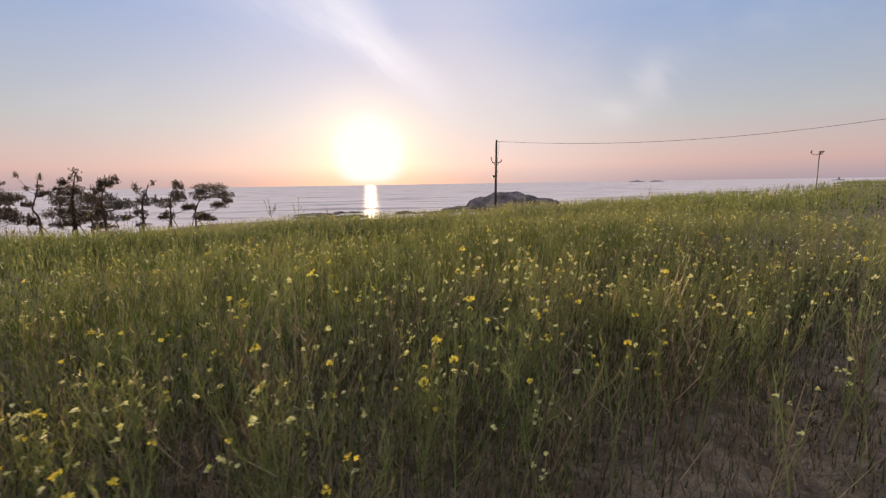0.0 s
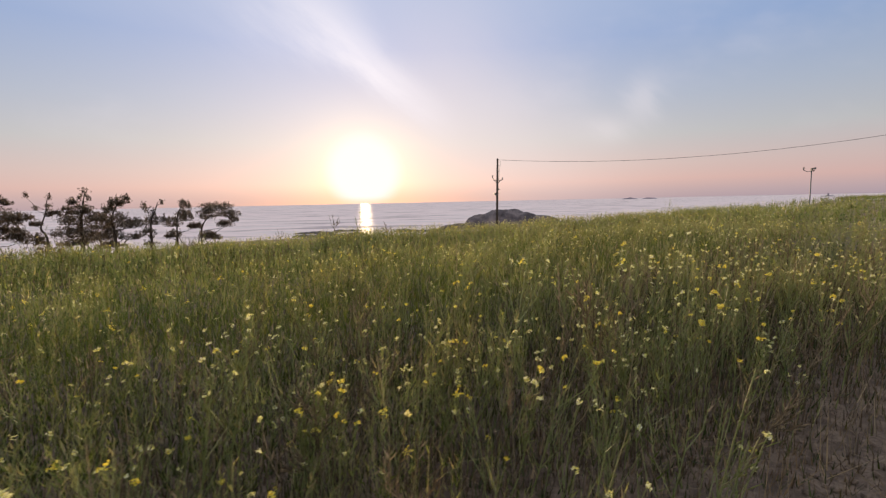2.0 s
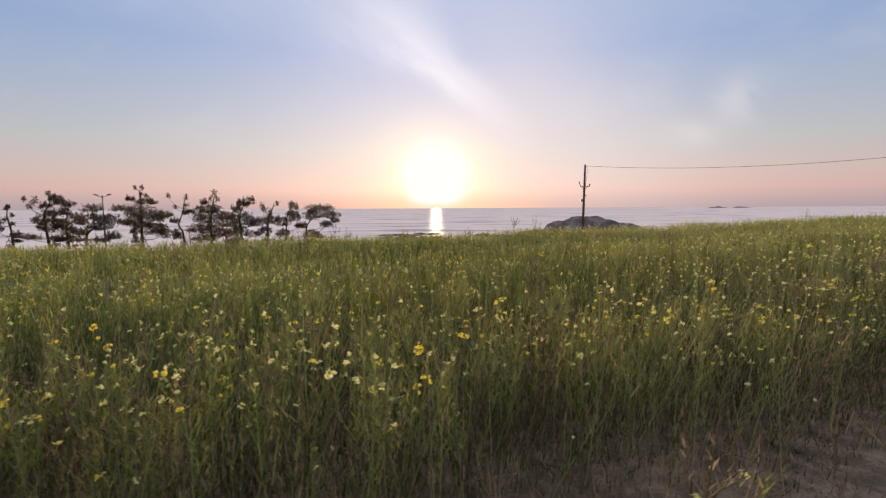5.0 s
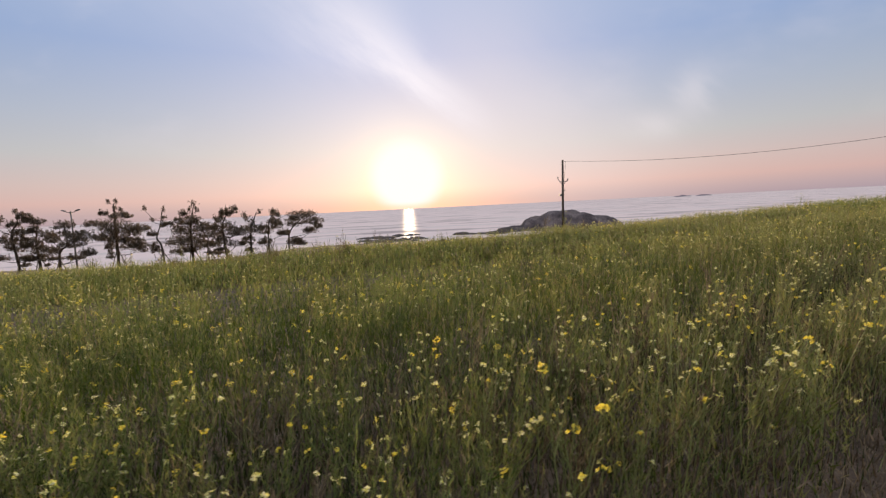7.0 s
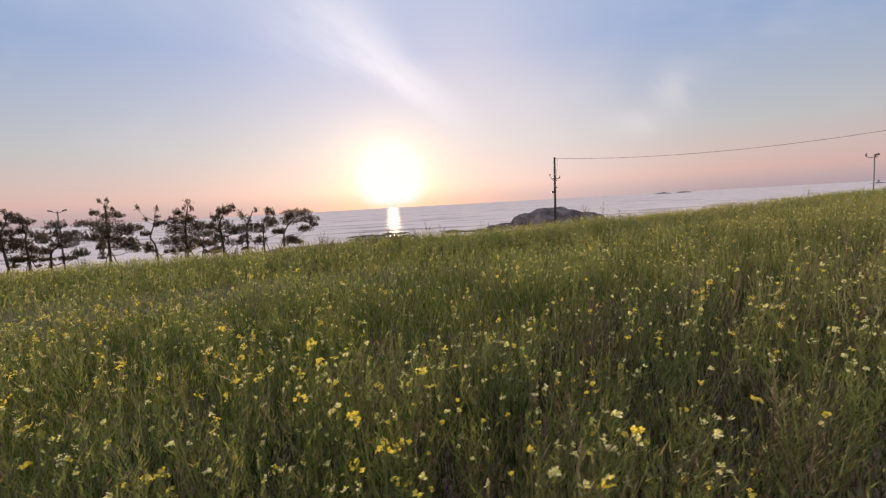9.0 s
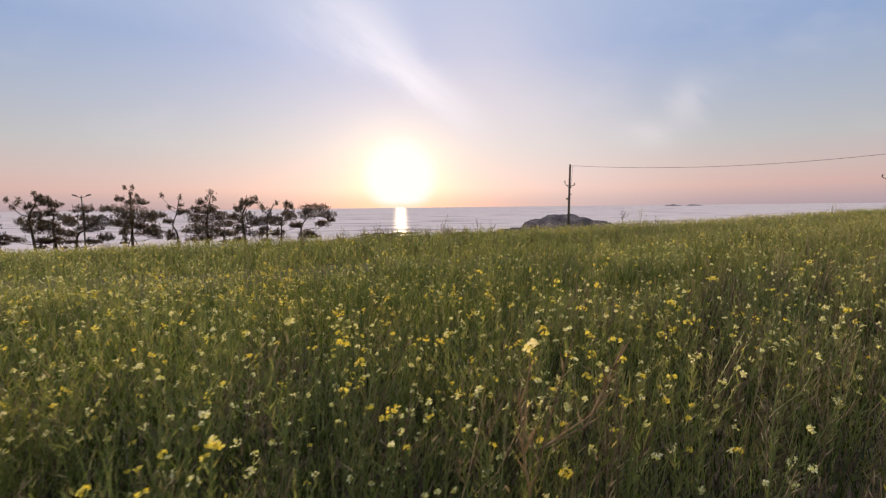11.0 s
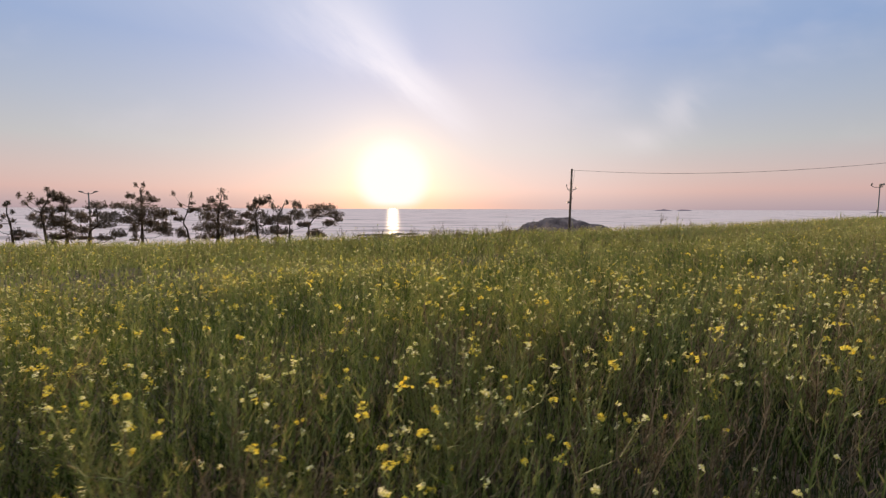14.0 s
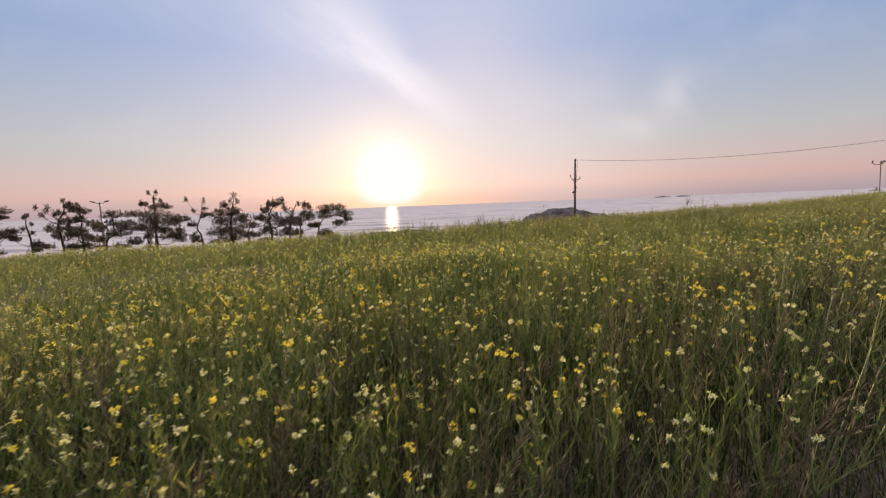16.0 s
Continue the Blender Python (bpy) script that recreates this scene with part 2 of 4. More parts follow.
def finish_mesh(name, bm, mats, parent=None, label="", smooth=False):
    me = bpy.data.meshes.new(name)
    bm.to_mesh(me)
    bm.free()
    for m in mats if isinstance(mats, (list, tuple)) else [mats]:
        me.materials.append(m)
    if smooth:
        me.polygons.foreach_set("use_smooth", [True] * len(me.polygons))
    ob = new(name, me)
    if parent:
        ob.parent = parent
    return tagged(ob, label)


def part(name, bm, mat, parent, label="", smooth=False):
    return finish_mesh(name, bm, mat, parent, label, smooth)


def thing(name, place, label, category, group="", kind=""):
    ob = new(name)
    ob.empty_display_size = 0.3
    ob.location = place
    return tagged(ob, label, category, group, kind)


def tube(bm, points, radii, sides=8, cap=True):
    """A bent, tapering rod through the points."""
    pts = [Vector(p) for p in points]
    rings = []
    side = Vector((1, 0.13, 0.07)).normalized()
    for i, p in enumerate(pts):
        d = (pts[min(i + 1, len(pts) - 1)] - pts[max(i - 1, 0)]).normalized()
        a = side - d * side.dot(d)
        if a.length < 0.1:
            a = Vector((0, 1, 0)) - d * d.y
        a.normalize()
        b = d.cross(a)
        r = radii[i] if isinstance(radii, (list, tuple)) else radii
        rings.append([bm.verts.new(p + (a * math.cos(t) + b * math.sin(t)) * r) for t in [2 * math.pi * j / sides for j in range(sides)]])
    for r0, r1 in zip(rings, rings[1:]):
        for j in range(sides):
            bm.faces.new((r0[j], r0[(j + 1) % sides], r1[(j + 1) % sides], r1[j]))
    if cap:
        bm.faces.new(rings[0][::-1])
        bm.faces.new(rings[-1])


def rod(points, radii, sides=8):
    bm = bmesh.new()
    tube(bm, points, radii, sides)
    return bm


def block(size, at=(0, 0, 0), bevel=0.01, turn=None):
    bm = bmesh.new()
    bmesh.ops.create_cube(bm, size=1)
    bmesh.ops.scale(bm, vec=size, verts=bm.verts)
    if bevel:
        bmesh.ops.bevel(bm, geom=bm.edges[:], offset=bevel, segments=2, affect="EDGES")
    if turn is not None:
        bmesh.ops.transform(bm, matrix=turn, verts=bm.verts)
    bmesh.ops.translate(bm, vec=at, verts=bm.verts)
    return bm


def smooth01(a, b, x):
    t = np.clip((x - a) / (b - a), 0, 1)
    return t * t * (3 - 2 * t)


# The lie of the land -----------------------------------------------------
SEA_LEVEL = -9.0
CROP = 0.86                                   # mean height of the crop
START, ALONG, INTO = np.array((4.46, 4.82)), np.array((-0.858, -0.514)), np.array((-0.514, 0.858))


def edge_y(x):
    """Far edge of the field."""
    c = np.clip(x, -26, 75)
    return 17.6 + 0.32 * (c + 2) + 0.0075 * (c + 2) ** 2


def land(x, y):
    """Height of the bare ground: a gently tilted field, a bank down to the shore, the sea bed."""
    x, y = np.asarray(x, float), np.asarray(y, float)
    s = (y - edge_y(x)) * 0.9
    field = 1.4755 + 0.0282 * np.clip(x, -70, 42) - 0.0159 * np.clip(y, -40, 70) - CROP
    base = field + (-0.3 - field) * smooth01(3, 22, s)
    point = 32 * smooth01(-70, -40, x)            # the shore stands out farther below the field
    drop = 4.2 * smooth01(1.0, 16, s) + 2.1 * smooth01(15, 48, s) + 4.4 * smooth01(60, 98, s - point) + 6.0 * smooth01(98, 250, s)
    bumps = 0.035 * np.sin(1.7 * x + 0.6 * y) * np.sin(1.3 * y - 0.4 * x) + 0.03 * np.sin(0.47 * x + 2) * np.sin(0.39 * y)
    bumps = bumps + 0.25 * np.sin(0.21 * x) * np.sin(0.17 * y + 1) * smooth01(4, 25, s)
    brow = 0.07 * np.exp(-((x + 7) / 4.5) ** 2) * np.exp(-((s + 0.5) / 2.5) ** 2)
    return base - drop + bumps + brow


def axis(*spans):
    return np.concatenate([np.arange(a, b, d) for a, b, d in spans])


def build_ground():
    xs = axis((-4800, -400, 400), (-400, -90, 20), (-90, -32, 2), (-32, 24, 0.5), (24, 90, 2), (90, 400, 20), (400, 4900, 400))
    ys = axis((-4800, -400, 400), (-400, -30, 20), (-30, -8, 1), (-8, 32, 0.5), (32, 140, 2), (140, 400, 20), (400, 4900, 400))
    gx, gy = np.meshgrid(xs, ys, indexing="ij")
    gz = land(gx, gy)
    rng = np.random.default_rng(3)
    gz = gz + rng.normal(0, 0.018, gz.shape) * (np.abs(gx) < 33)
    n, m = gx.shape
    ids = np.arange(n * m).reshape(n, m)
    quads = np.stack([ids[:-1, :-1], ids[1:, :-1], ids[1:, 1:], ids[:-1, 1:]], -1).reshape(-1, 4)
    me = bpy.data.meshes.new("ground")
    me.from_pydata(np.stack([gx, gy, gz], -1).reshape(-1, 3).tolist(), [], quads.tolist())
    me.polygons.foreach_set("use_smooth", [True] * len(me.polygons))
    me.materials.append(M_SOIL)
    tagged(new("ground", me), "dark brown bare soil with dry litter under the crop", "ground", kind="structure")


def build_sea():
    bm = bmesh.new()
    bmesh.ops.create_grid(bm, x_segments=24, y_segments=24, size=4900)
    bmesh.ops.translate(bm, vec=(0, 0, SEA_LEVEL), verts=bm.verts)
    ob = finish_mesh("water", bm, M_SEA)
    tagged(ob, "calm silvery sea with low ripples at sunset, sky sheen painted in its colour", "sea", kind="structure")


build_ground()
build_sea()

# Rape plants -------------------------------------------------------------


class Soup:
    """Triangles with a material number each."""

    def __init__(self):
        self.v, self.f, self.m = [], [], []

    def tri(self, a, b, c, mat):
        n = len(self.v)
        self.v += [a, b, c]
        self.f.append((n, n + 1, n + 2))
        self.m.append(mat)

    def strip(self, left, right, mat):
        """A ribbon between two rows of points, welded."""
        n = len(self.v)
        k = len(left)
        self.v += list(left) + list(right)
        for i in range(k - 1):
            self.f += [(n + i, n + k + i, n + k + i + 1), (n + i, n + k + i + 1, n + i + 1)]
            self.m += [mat, mat]

    def stalk(self, pts, r0, r1, mat, sides=3):
        n = len(self.v)
        k = len(pts)
        for i, p in enumerate(pts):
            r = r0 + (r1 - r0) * i / (k - 1)
            for j in range(sides):
                t = 2 * math.pi * j / sides
                self.v.append(p + np.array((math.cos(t) * r, math.sin(t) * r, 0)))
        for i in range(k - 1):
            for j in range(sides):
                a, b = n + i * sides + j, n + i * sides + (j + 1) % sides
                self.f += [(a, b, b + sides), (a, b + sides, a + sides)]
                self.m += [mat, mat]

    def pod(self, p, d, length, r, mat):
        """A slim spindle."""
        d = d / np.linalg.norm(d)
        a = np.cross(d, (0.3, 0.2, 0.9))
        a = a / np.linalg.norm(a)
        b = np.cross(d, a)
        n = len(self.v)
        q = p + d * length * 0.45
        self.v += [p, q + a * r, q - a * r * 0.5 + b * r * 0.87, q - a * r * 0.5 - b * r * 0.87, p + d * length]
        for j in range(3):
            s, t = n + 1 + j, n + 1 + (j + 1) % 3
            self.f += [(n, t, s), (s, t, n + 4)]
            self.m += [mat, mat]

    def flower(self, p, up, size, mat, rng, petals=4):
        up = up / np.linalg.norm(up)
        a = np.cross(up, rng.normal(0, 1, 3))
        a = a / np.linalg.norm(a)
        b = np.cross(up, a)
        for j in range(petals):
            t = 2 * math.pi * j / petals + rng.normal(0, 0.12)
            d = a * math.cos(t) + b * math.sin(t)
            s = np.cross(up, d)
            n = len(self.v)
            tip = p + d * size + up * size * rng.uniform(0.1, 0.5)
            mid = p + d * size * 0.62 + up * size * 0.28
            self.v += [p, mid + s * size * 0.42, tip, mid - s * size * 0.42]
            self.f += [(n, n + 1, n + 2), (n, n + 2, n + 3)]
            self.m += [mat, mat]

    def blade(self, p, d, length, width, droop, mat, segs=2):
        """A narrow leaf that bends over."""
        d = d / np.linalg.norm(d)
        s = np.cross(d, (0, 0, 1.0))
        s = s / (np.linalg.norm(s) + 1e-6)
        left, right = [], []
        for i in range(segs + 1):
            t = i / segs
            q = p + d * length * t + np.array((0, 0, -droop * length * t * t))
            wd = width * (0.35 + 1.3 * t * (1 - t) * 2) * (1 - t * 0.85)
            left.append(q - s * wd)
            right.append(q + s * wd)
        self.strip(left, right, mat)

    def arrays(self):
        return np.array(self.v, float).reshape(-1, 3), np.array(self.f, int).reshape(-1, 3), np.array(self.m, int)


def join(soups):
    vs, fs, ms, n = [], [], [], 0
    for s in soups:
        v, f, m = s.arrays()
        vs.append(v)
        fs.append(f + n)
        ms.append(m)
        n += len(v)
    return np.concatenate(vs), np.concatenate(fs), np.concatenate(ms)


def mesh_from(name, v, f, m, mats):
    me = bpy.data.meshes.new(name)
    me.vertices.add(len(v))
    me.vertices.foreach_set("co", v.astype(np.float32).ravel())
    me.loops.add(len(f) * 3)
    me.loops.foreach_set("vertex_index", f.astype(np.int32).ravel())
    me.polygons.add(len(f))
    me.polygons.foreach_set("loop_start", np.arange(0, len(f) * 3, 3, dtype=np.int32))
    for mat in mats:
        me.materials.append(mat)
    me.polygons.foreach_set("material_index", m.astype(np.int32))
    me.update(calc_edges=True)
    return me


def flower_head(soup, p, up, size, mat, rng, count):
    """A dome of four-petalled flowers round a knot of buds."""
    up = up / np.linalg.norm(up)
    for i in range(count):
        az = 2.4 * i + rng.uniform(-0.5, 0.5)
        el = rng.uniform(-0.3, 1.35)
        d = np.array((math.cos(az) * math.cos(el), math.sin(az) * math.cos(el), 0)) + up * math.sin(el)
        c = p + d * size * rng.uniform(0.7, 1.0)
        soup.flower(c, d * 0.6 + rng.normal(0, 0.6, 3), rng.uniform(0.008, 0.012), mat, rng)
    for i in range(3):
        soup.pod(p, up + rng.normal(0, 0.35, 3), size * 0.9, size * 0.16, POD)


def near_plant(seed, habit, flat=False):
    """One plant in full: habit 0 in flower, 1 fading, 2 gone to seed, 3 low and leafy. Gives its parts."""
    rng = np.random.default_rng(seed)
    stem, leaf, pods, heads = Soup(), Soup(), Soup(), []
    h = {0: 0.92, 1: 0.9, 2: 0.84, 3: 0.6}[habit] * rng.uniform(0.9, 1.1)
    lean = rng.normal(0, 0.07, 2) + (0.05, 0.0)

    def at(t):
        return np.array((lean[0] * t * t * h + 0.012 * math.sin(5 * t + seed), lean[1] * t * t * h + 0.012 * math.cos(4 * t + seed), h * t))
    tone = STEM if habit != 2 else DRY
    stem.stalk([at(t) for t in (0, 0.25, 0.5, 0.75, 1.0)], 0.0050, 0.0018, tone)
    shoots = [[at(0.62), at(0.8), at(1.0)]]
    for b in range(rng.integers(4, 8)):
        t0 = rng.uniform(0.3, 0.78)
        az = rng.uniform(0, 2 * math.pi)
        out = np.array((math.cos(az), math.sin(az), 0))
        reach = rng.uniform(0.05, 0.14)
        top = min(h * rng.uniform(0.8, 1.03), h * t0 + 0.36)
        p0 = at(t0)
        pts = [p0, p0 + out * reach * 0.7 + (0, 0, (top - p0[2]) * 0.4), p0 + out * reach + (0, 0, top - p0[2])]
        stem.stalk(pts, 0.0032, 0.0015, tone)
        shoots.append(pts)
    for i, pts in enumerate(shoots):
        p, up = pts[-1], (pts[-1] - pts[-2]) / np.linalg.norm(pts[-1] - pts[-2])
        n = {0: 9, 1: 12, 2: 14, 3: 7}[habit] + rng.integers(0, 4)
        for j in range(n):
            u = 0.25 + 1.62 * (j + rng.uniform(0, 0.8)) / n
            q = pts[0] + (pts[1] - pts[0]) * u if u < 1 else pts[1] + (pts[2] - pts[1]) * (u - 1)
            az = j * 2.4 + rng.uniform(-0.5, 0.5)
            d = up * rng.uniform(0.9, 1.5) + np.array((math.cos(az), math.sin(az), 0.1)) * 0.8
            mat = POD if habit != 2 and rng.random() < 0.85 else DRY
            long = rng.uniform(0.03, 0.06)
            if flat:
                d = d / np.linalg.norm(d)
                wide = np.cross(d, rng.normal(0, 1, 3)) * 0.0018
                pods.tri(q - wide, q + wide, q + d * long, mat)
            else:
                pods.pod(q, d, long * 1.15, 0.0024, mat)
        r = rng.random()
        s = Soup()
        if habit == 0 and (i == 0 or r < 0.2):
            flower_head(s, p, up, rng.uniform(0.018, 0.028), PETAL, rng, rng.integers(6, 11))
        elif r < {0: 0.55, 1: 0.42, 2: 0.07, 3: 0.3}[habit]:
            flower_head(s, p, up, rng.uniform(0.008, 0.014), PALE if rng.random() < 0.84 else PETAL, rng, rng.integers(3, 6))
        if s.v:
            heads.append(s)
    for b in range({0: 7, 1: 6, 2: 3, 3: 11}[habit]):
        az = rng.uniform(0, 2 * math.pi)
        t0 = rng.uniform(0.05, 0.6)
        leaf.blade(at(t0), np.array((math.cos(az), math.sin(az), rng.uniform(0.5, 1.5))), rng.uniform(0.06, 0.11) * (1.2 - t0), rng.uniform(0.004, 0.008),
                   rng.uniform(0.4, 1.0), LEAF if rng.random() < 0.88 and habit != 2 else DRY, 2)
    return stem, leaf, pods, heads


def far_plant(seed, detail, bloom):
    """A cheaper clump of three plants: detail 2 for the middle ground, 1 beyond, 0 at the far end; bloom: share of shoots in flower."""
    rng = np.random.default_rng(seed)
    s = Soup()

    def spike(q, d, length, wide, mat):
        d = d / np.linalg.norm(d)
        a = np.cross(d, rng.normal(0, 1, 3))
        a = a / np.linalg.norm(a) * wide
        s.tri(q - a, q + a, q + d * length, mat)
    for k in range(3):
        o = np.array((rng.normal(0, 0.11), rng.normal(0, 0.11), 0))
        h = rng.uniform(0.82, 1.0) * 0.97
        tip = o + (rng.normal(0.03, 0.06), rng.normal(0, 0.06), h)
        wid = {2: 0.0024, 1: 0.0036, 0: 0.007}[detail]
        side = np.array((math.cos(k * 2.1), math.sin(k * 2.1), 0)) * wid
        low = o + (0, 0, {2: 0.1, 1: 0.35, 0: 0.5}[detail])
        mid = (low + tip) / 2 + rng.normal(0, 0.02, 3)
        tone = STEM if rng.random() < 0.88 else DRY
        s.strip([low - side, mid - side * 0.8, tip - side * 0.3], [low + side, mid + side * 0.8, tip + side * 0.3], tone)
        tops = [tip]
        for b in range({2: 4, 1: 2, 0: 1}[detail]):
            p = low + (tip - low) * rng.uniform(0.4, 0.8)
            az = rng.uniform(0, 2 * math.pi)
            q = p + np.array((math.cos(az), math.sin(az), 0)) * rng.uniform(0.06, 0.16)
            q[2] = h * rng.uniform(0.76, 1.0)
            sd = side * 0.6
            s.strip([p - sd, q - sd * 0.5], [p + sd, q + sd * 0.5], tone)
            tops.append(q)
        for p in tops:
            if rng.random() < bloom:
                big = rng.random() < 0.06 + 0.34 * bloom
                size = (0.0135 if big else 0.0095) * {2: 1.0, 1: 1.2, 0: 1.3}[detail] * rng.uniform(0.8, 1.25)
                mat = PETAL if big else PALE
                for j in range({2: 5, 1: 3, 0: 2}[detail] + 2 * big):
                    c = p + rng.normal(0, 1, 3) * (size * 0.8, size * 0.8, size * 0.8)
                    s.flower(c, rng.normal(0, 1.0, 3) + (0, 0, 0.2), size, mat, rng, 2)
            for j in range({2: 9, 1: 6, 0: 5}[detail]):
                az = rng.uniform(0, 2 * math.pi)
                spike(p - (0, 0, rng.uniform(0.02, 0.30)), np.array((math.cos(az), math.sin(az), rng.uniform(0.8, 2.6))), rng.uniform(0.04, 0.07),
                      {2: 0.0022, 1: 0.0042, 0: 0.011}[detail], POD if rng.random() < 0.9 else DRY)
        for b in range({2: 10, 1: 7, 0: 4}[detail]):
            az = rng.uniform(0, 2 * math.pi)
            z = rng.uniform(0.15, 0.8) * h
            spike(o + (tip - o) * z / h, np.array((math.cos(az), math.sin(az), rng.uniform(0.5, 2.4))), rng.uniform(0.05, 0.10),
                  {2: 0.0045, 1: 0.008, 0: 0.018}[detail], LEAF if rng.random() < 0.92 else DRY)
    return s


def bloom_share(xy):
    """How much of the crop is still in full flower: little at first, more farther along, in patches."""
    a, q = strip_coords(xy)
    patch = 0.5 + 0.5 * np.sin(0.55 * xy[:, 0] + 0.8 + 0.5 * np.sin(0.4 * xy[:, 1])) * np.sin(0.5 * xy[:, 1] - 0.3 * xy[:, 0] + 1.9)
    near = 0.24 + 0.86 * smooth01(1.5, 5.5, q)
    return np.clip(near * (0.10 + 0.72 * smooth01(5, 16, a)) * (0.35 + 1.1 * patch), 0.03, 0.95)


def scatter(name, label, shapes, spots, rng, tall=(0.8, 1.12), odd=0.02, lean=0.04):
    """All the spots filled with the shapes, as one mesh of uncounted stuff."""
    vs, fs, ms, n = [], [], [], 0
    half = len(shapes) // 2               # the second half of the shapes is in fuller flower
    pick = rng.integers(0, half, len(spots)) + half * (rng.random(len(spots)) < bloom_share(spots))
    for k, (v, f, m) in enumerate(shapes):
        xy = spots[pick == k]
        c = len(xy)
        if not c:
            continue
        yaw = rng.uniform(-math.pi, math.pi, c)
        size = rng.uniform(tall[0], tall[1], c)
        size = size * (1.0 + 0.10 * np.sin(0.55 * xy[:, 0] + 0.4) * np.sin(0.8 * xy[:, 1]))
        size = size * np.where(rng.random(c) < odd, 1.28, 1.0)
        ca, sa = np.cos(yaw)[:, None], np.sin(yaw)[:, None]
        out = np.empty((c, len(v), 3))
        out[:, :, 0] = (v[None, :, 0] * ca - v[None, :, 1] * sa) * size[:, None] + xy[:, 0:1]
        out[:, :, 1] = (v[None, :, 0] * sa + v[None, :, 1] * ca) * size[:, None] + xy[:, 1:2]
        out[:, :, 0] += (rng.normal(lean, 0.06 + 0.5 * lean, c)[:, None]) * v[None, :, 2]
        out[:, :, 1] += (rng.normal(0.0, 0.07, c)[:, None]) * v[None, :, 2]
        out[:, :, 2] = v[None, :, 2] * size[:, None] + (land(xy[:, 0], xy[:, 1]) - 0.02)[:, None]
        vs.append(out.reshape(-1, 3))
        fs.append((f[None] + (np.arange(c) * len(v))[:, None, None]).reshape(-1, 3) + n)
        ms.append(np.tile(m, c))
        n += c * len(v)
    me = mesh_from(name, np.concatenate(vs), np.concatenate(fs), np.concatenate(ms), PLANT)
    return tagged(new(name, me), label, "rapeseed", kind="stuff")


def strip_coords(xy):
    d = xy - START
    return d @ ALONG, d @ INTO


def field_spots(rng, n, box, keep):
    x = rng.uniform(box[0], box[1], n)
    y = rng.uniform(box[2], box[3], n)
    xy = np.stack([x, y], 1)
    a, q = strip_coords(xy)
    beyond = (y - edge_y(x)) * 0.9
    return xy[keep(a, q, beyond, xy)]


def thin(rng, xy, q):
    """Thinner rows and bare patches along the near side, most of all at the first stretch."""
    patch = 0.5 + 0.5 * np.sin(0.9 * xy[:, 0] + 1.3) * np.sin(1.1 * xy[:, 1] + 0.7)
    a = strip_coords(xy)[0]
    share = np.clip(0.14 + 0.6 * (q - 0.35) + 0.4 * patch, 0.08, 1.0)
    share = share * (1 - 0.78 * smooth01(10, 6, a) * smooth01(2.1, 0.9, q))
    share = share * (1 - 0.45 * smooth01(1.4, 0.5, q)) * (0.72 + 0.28 * smooth01(7, 12, a))
    return rng.random(len(q)) < share


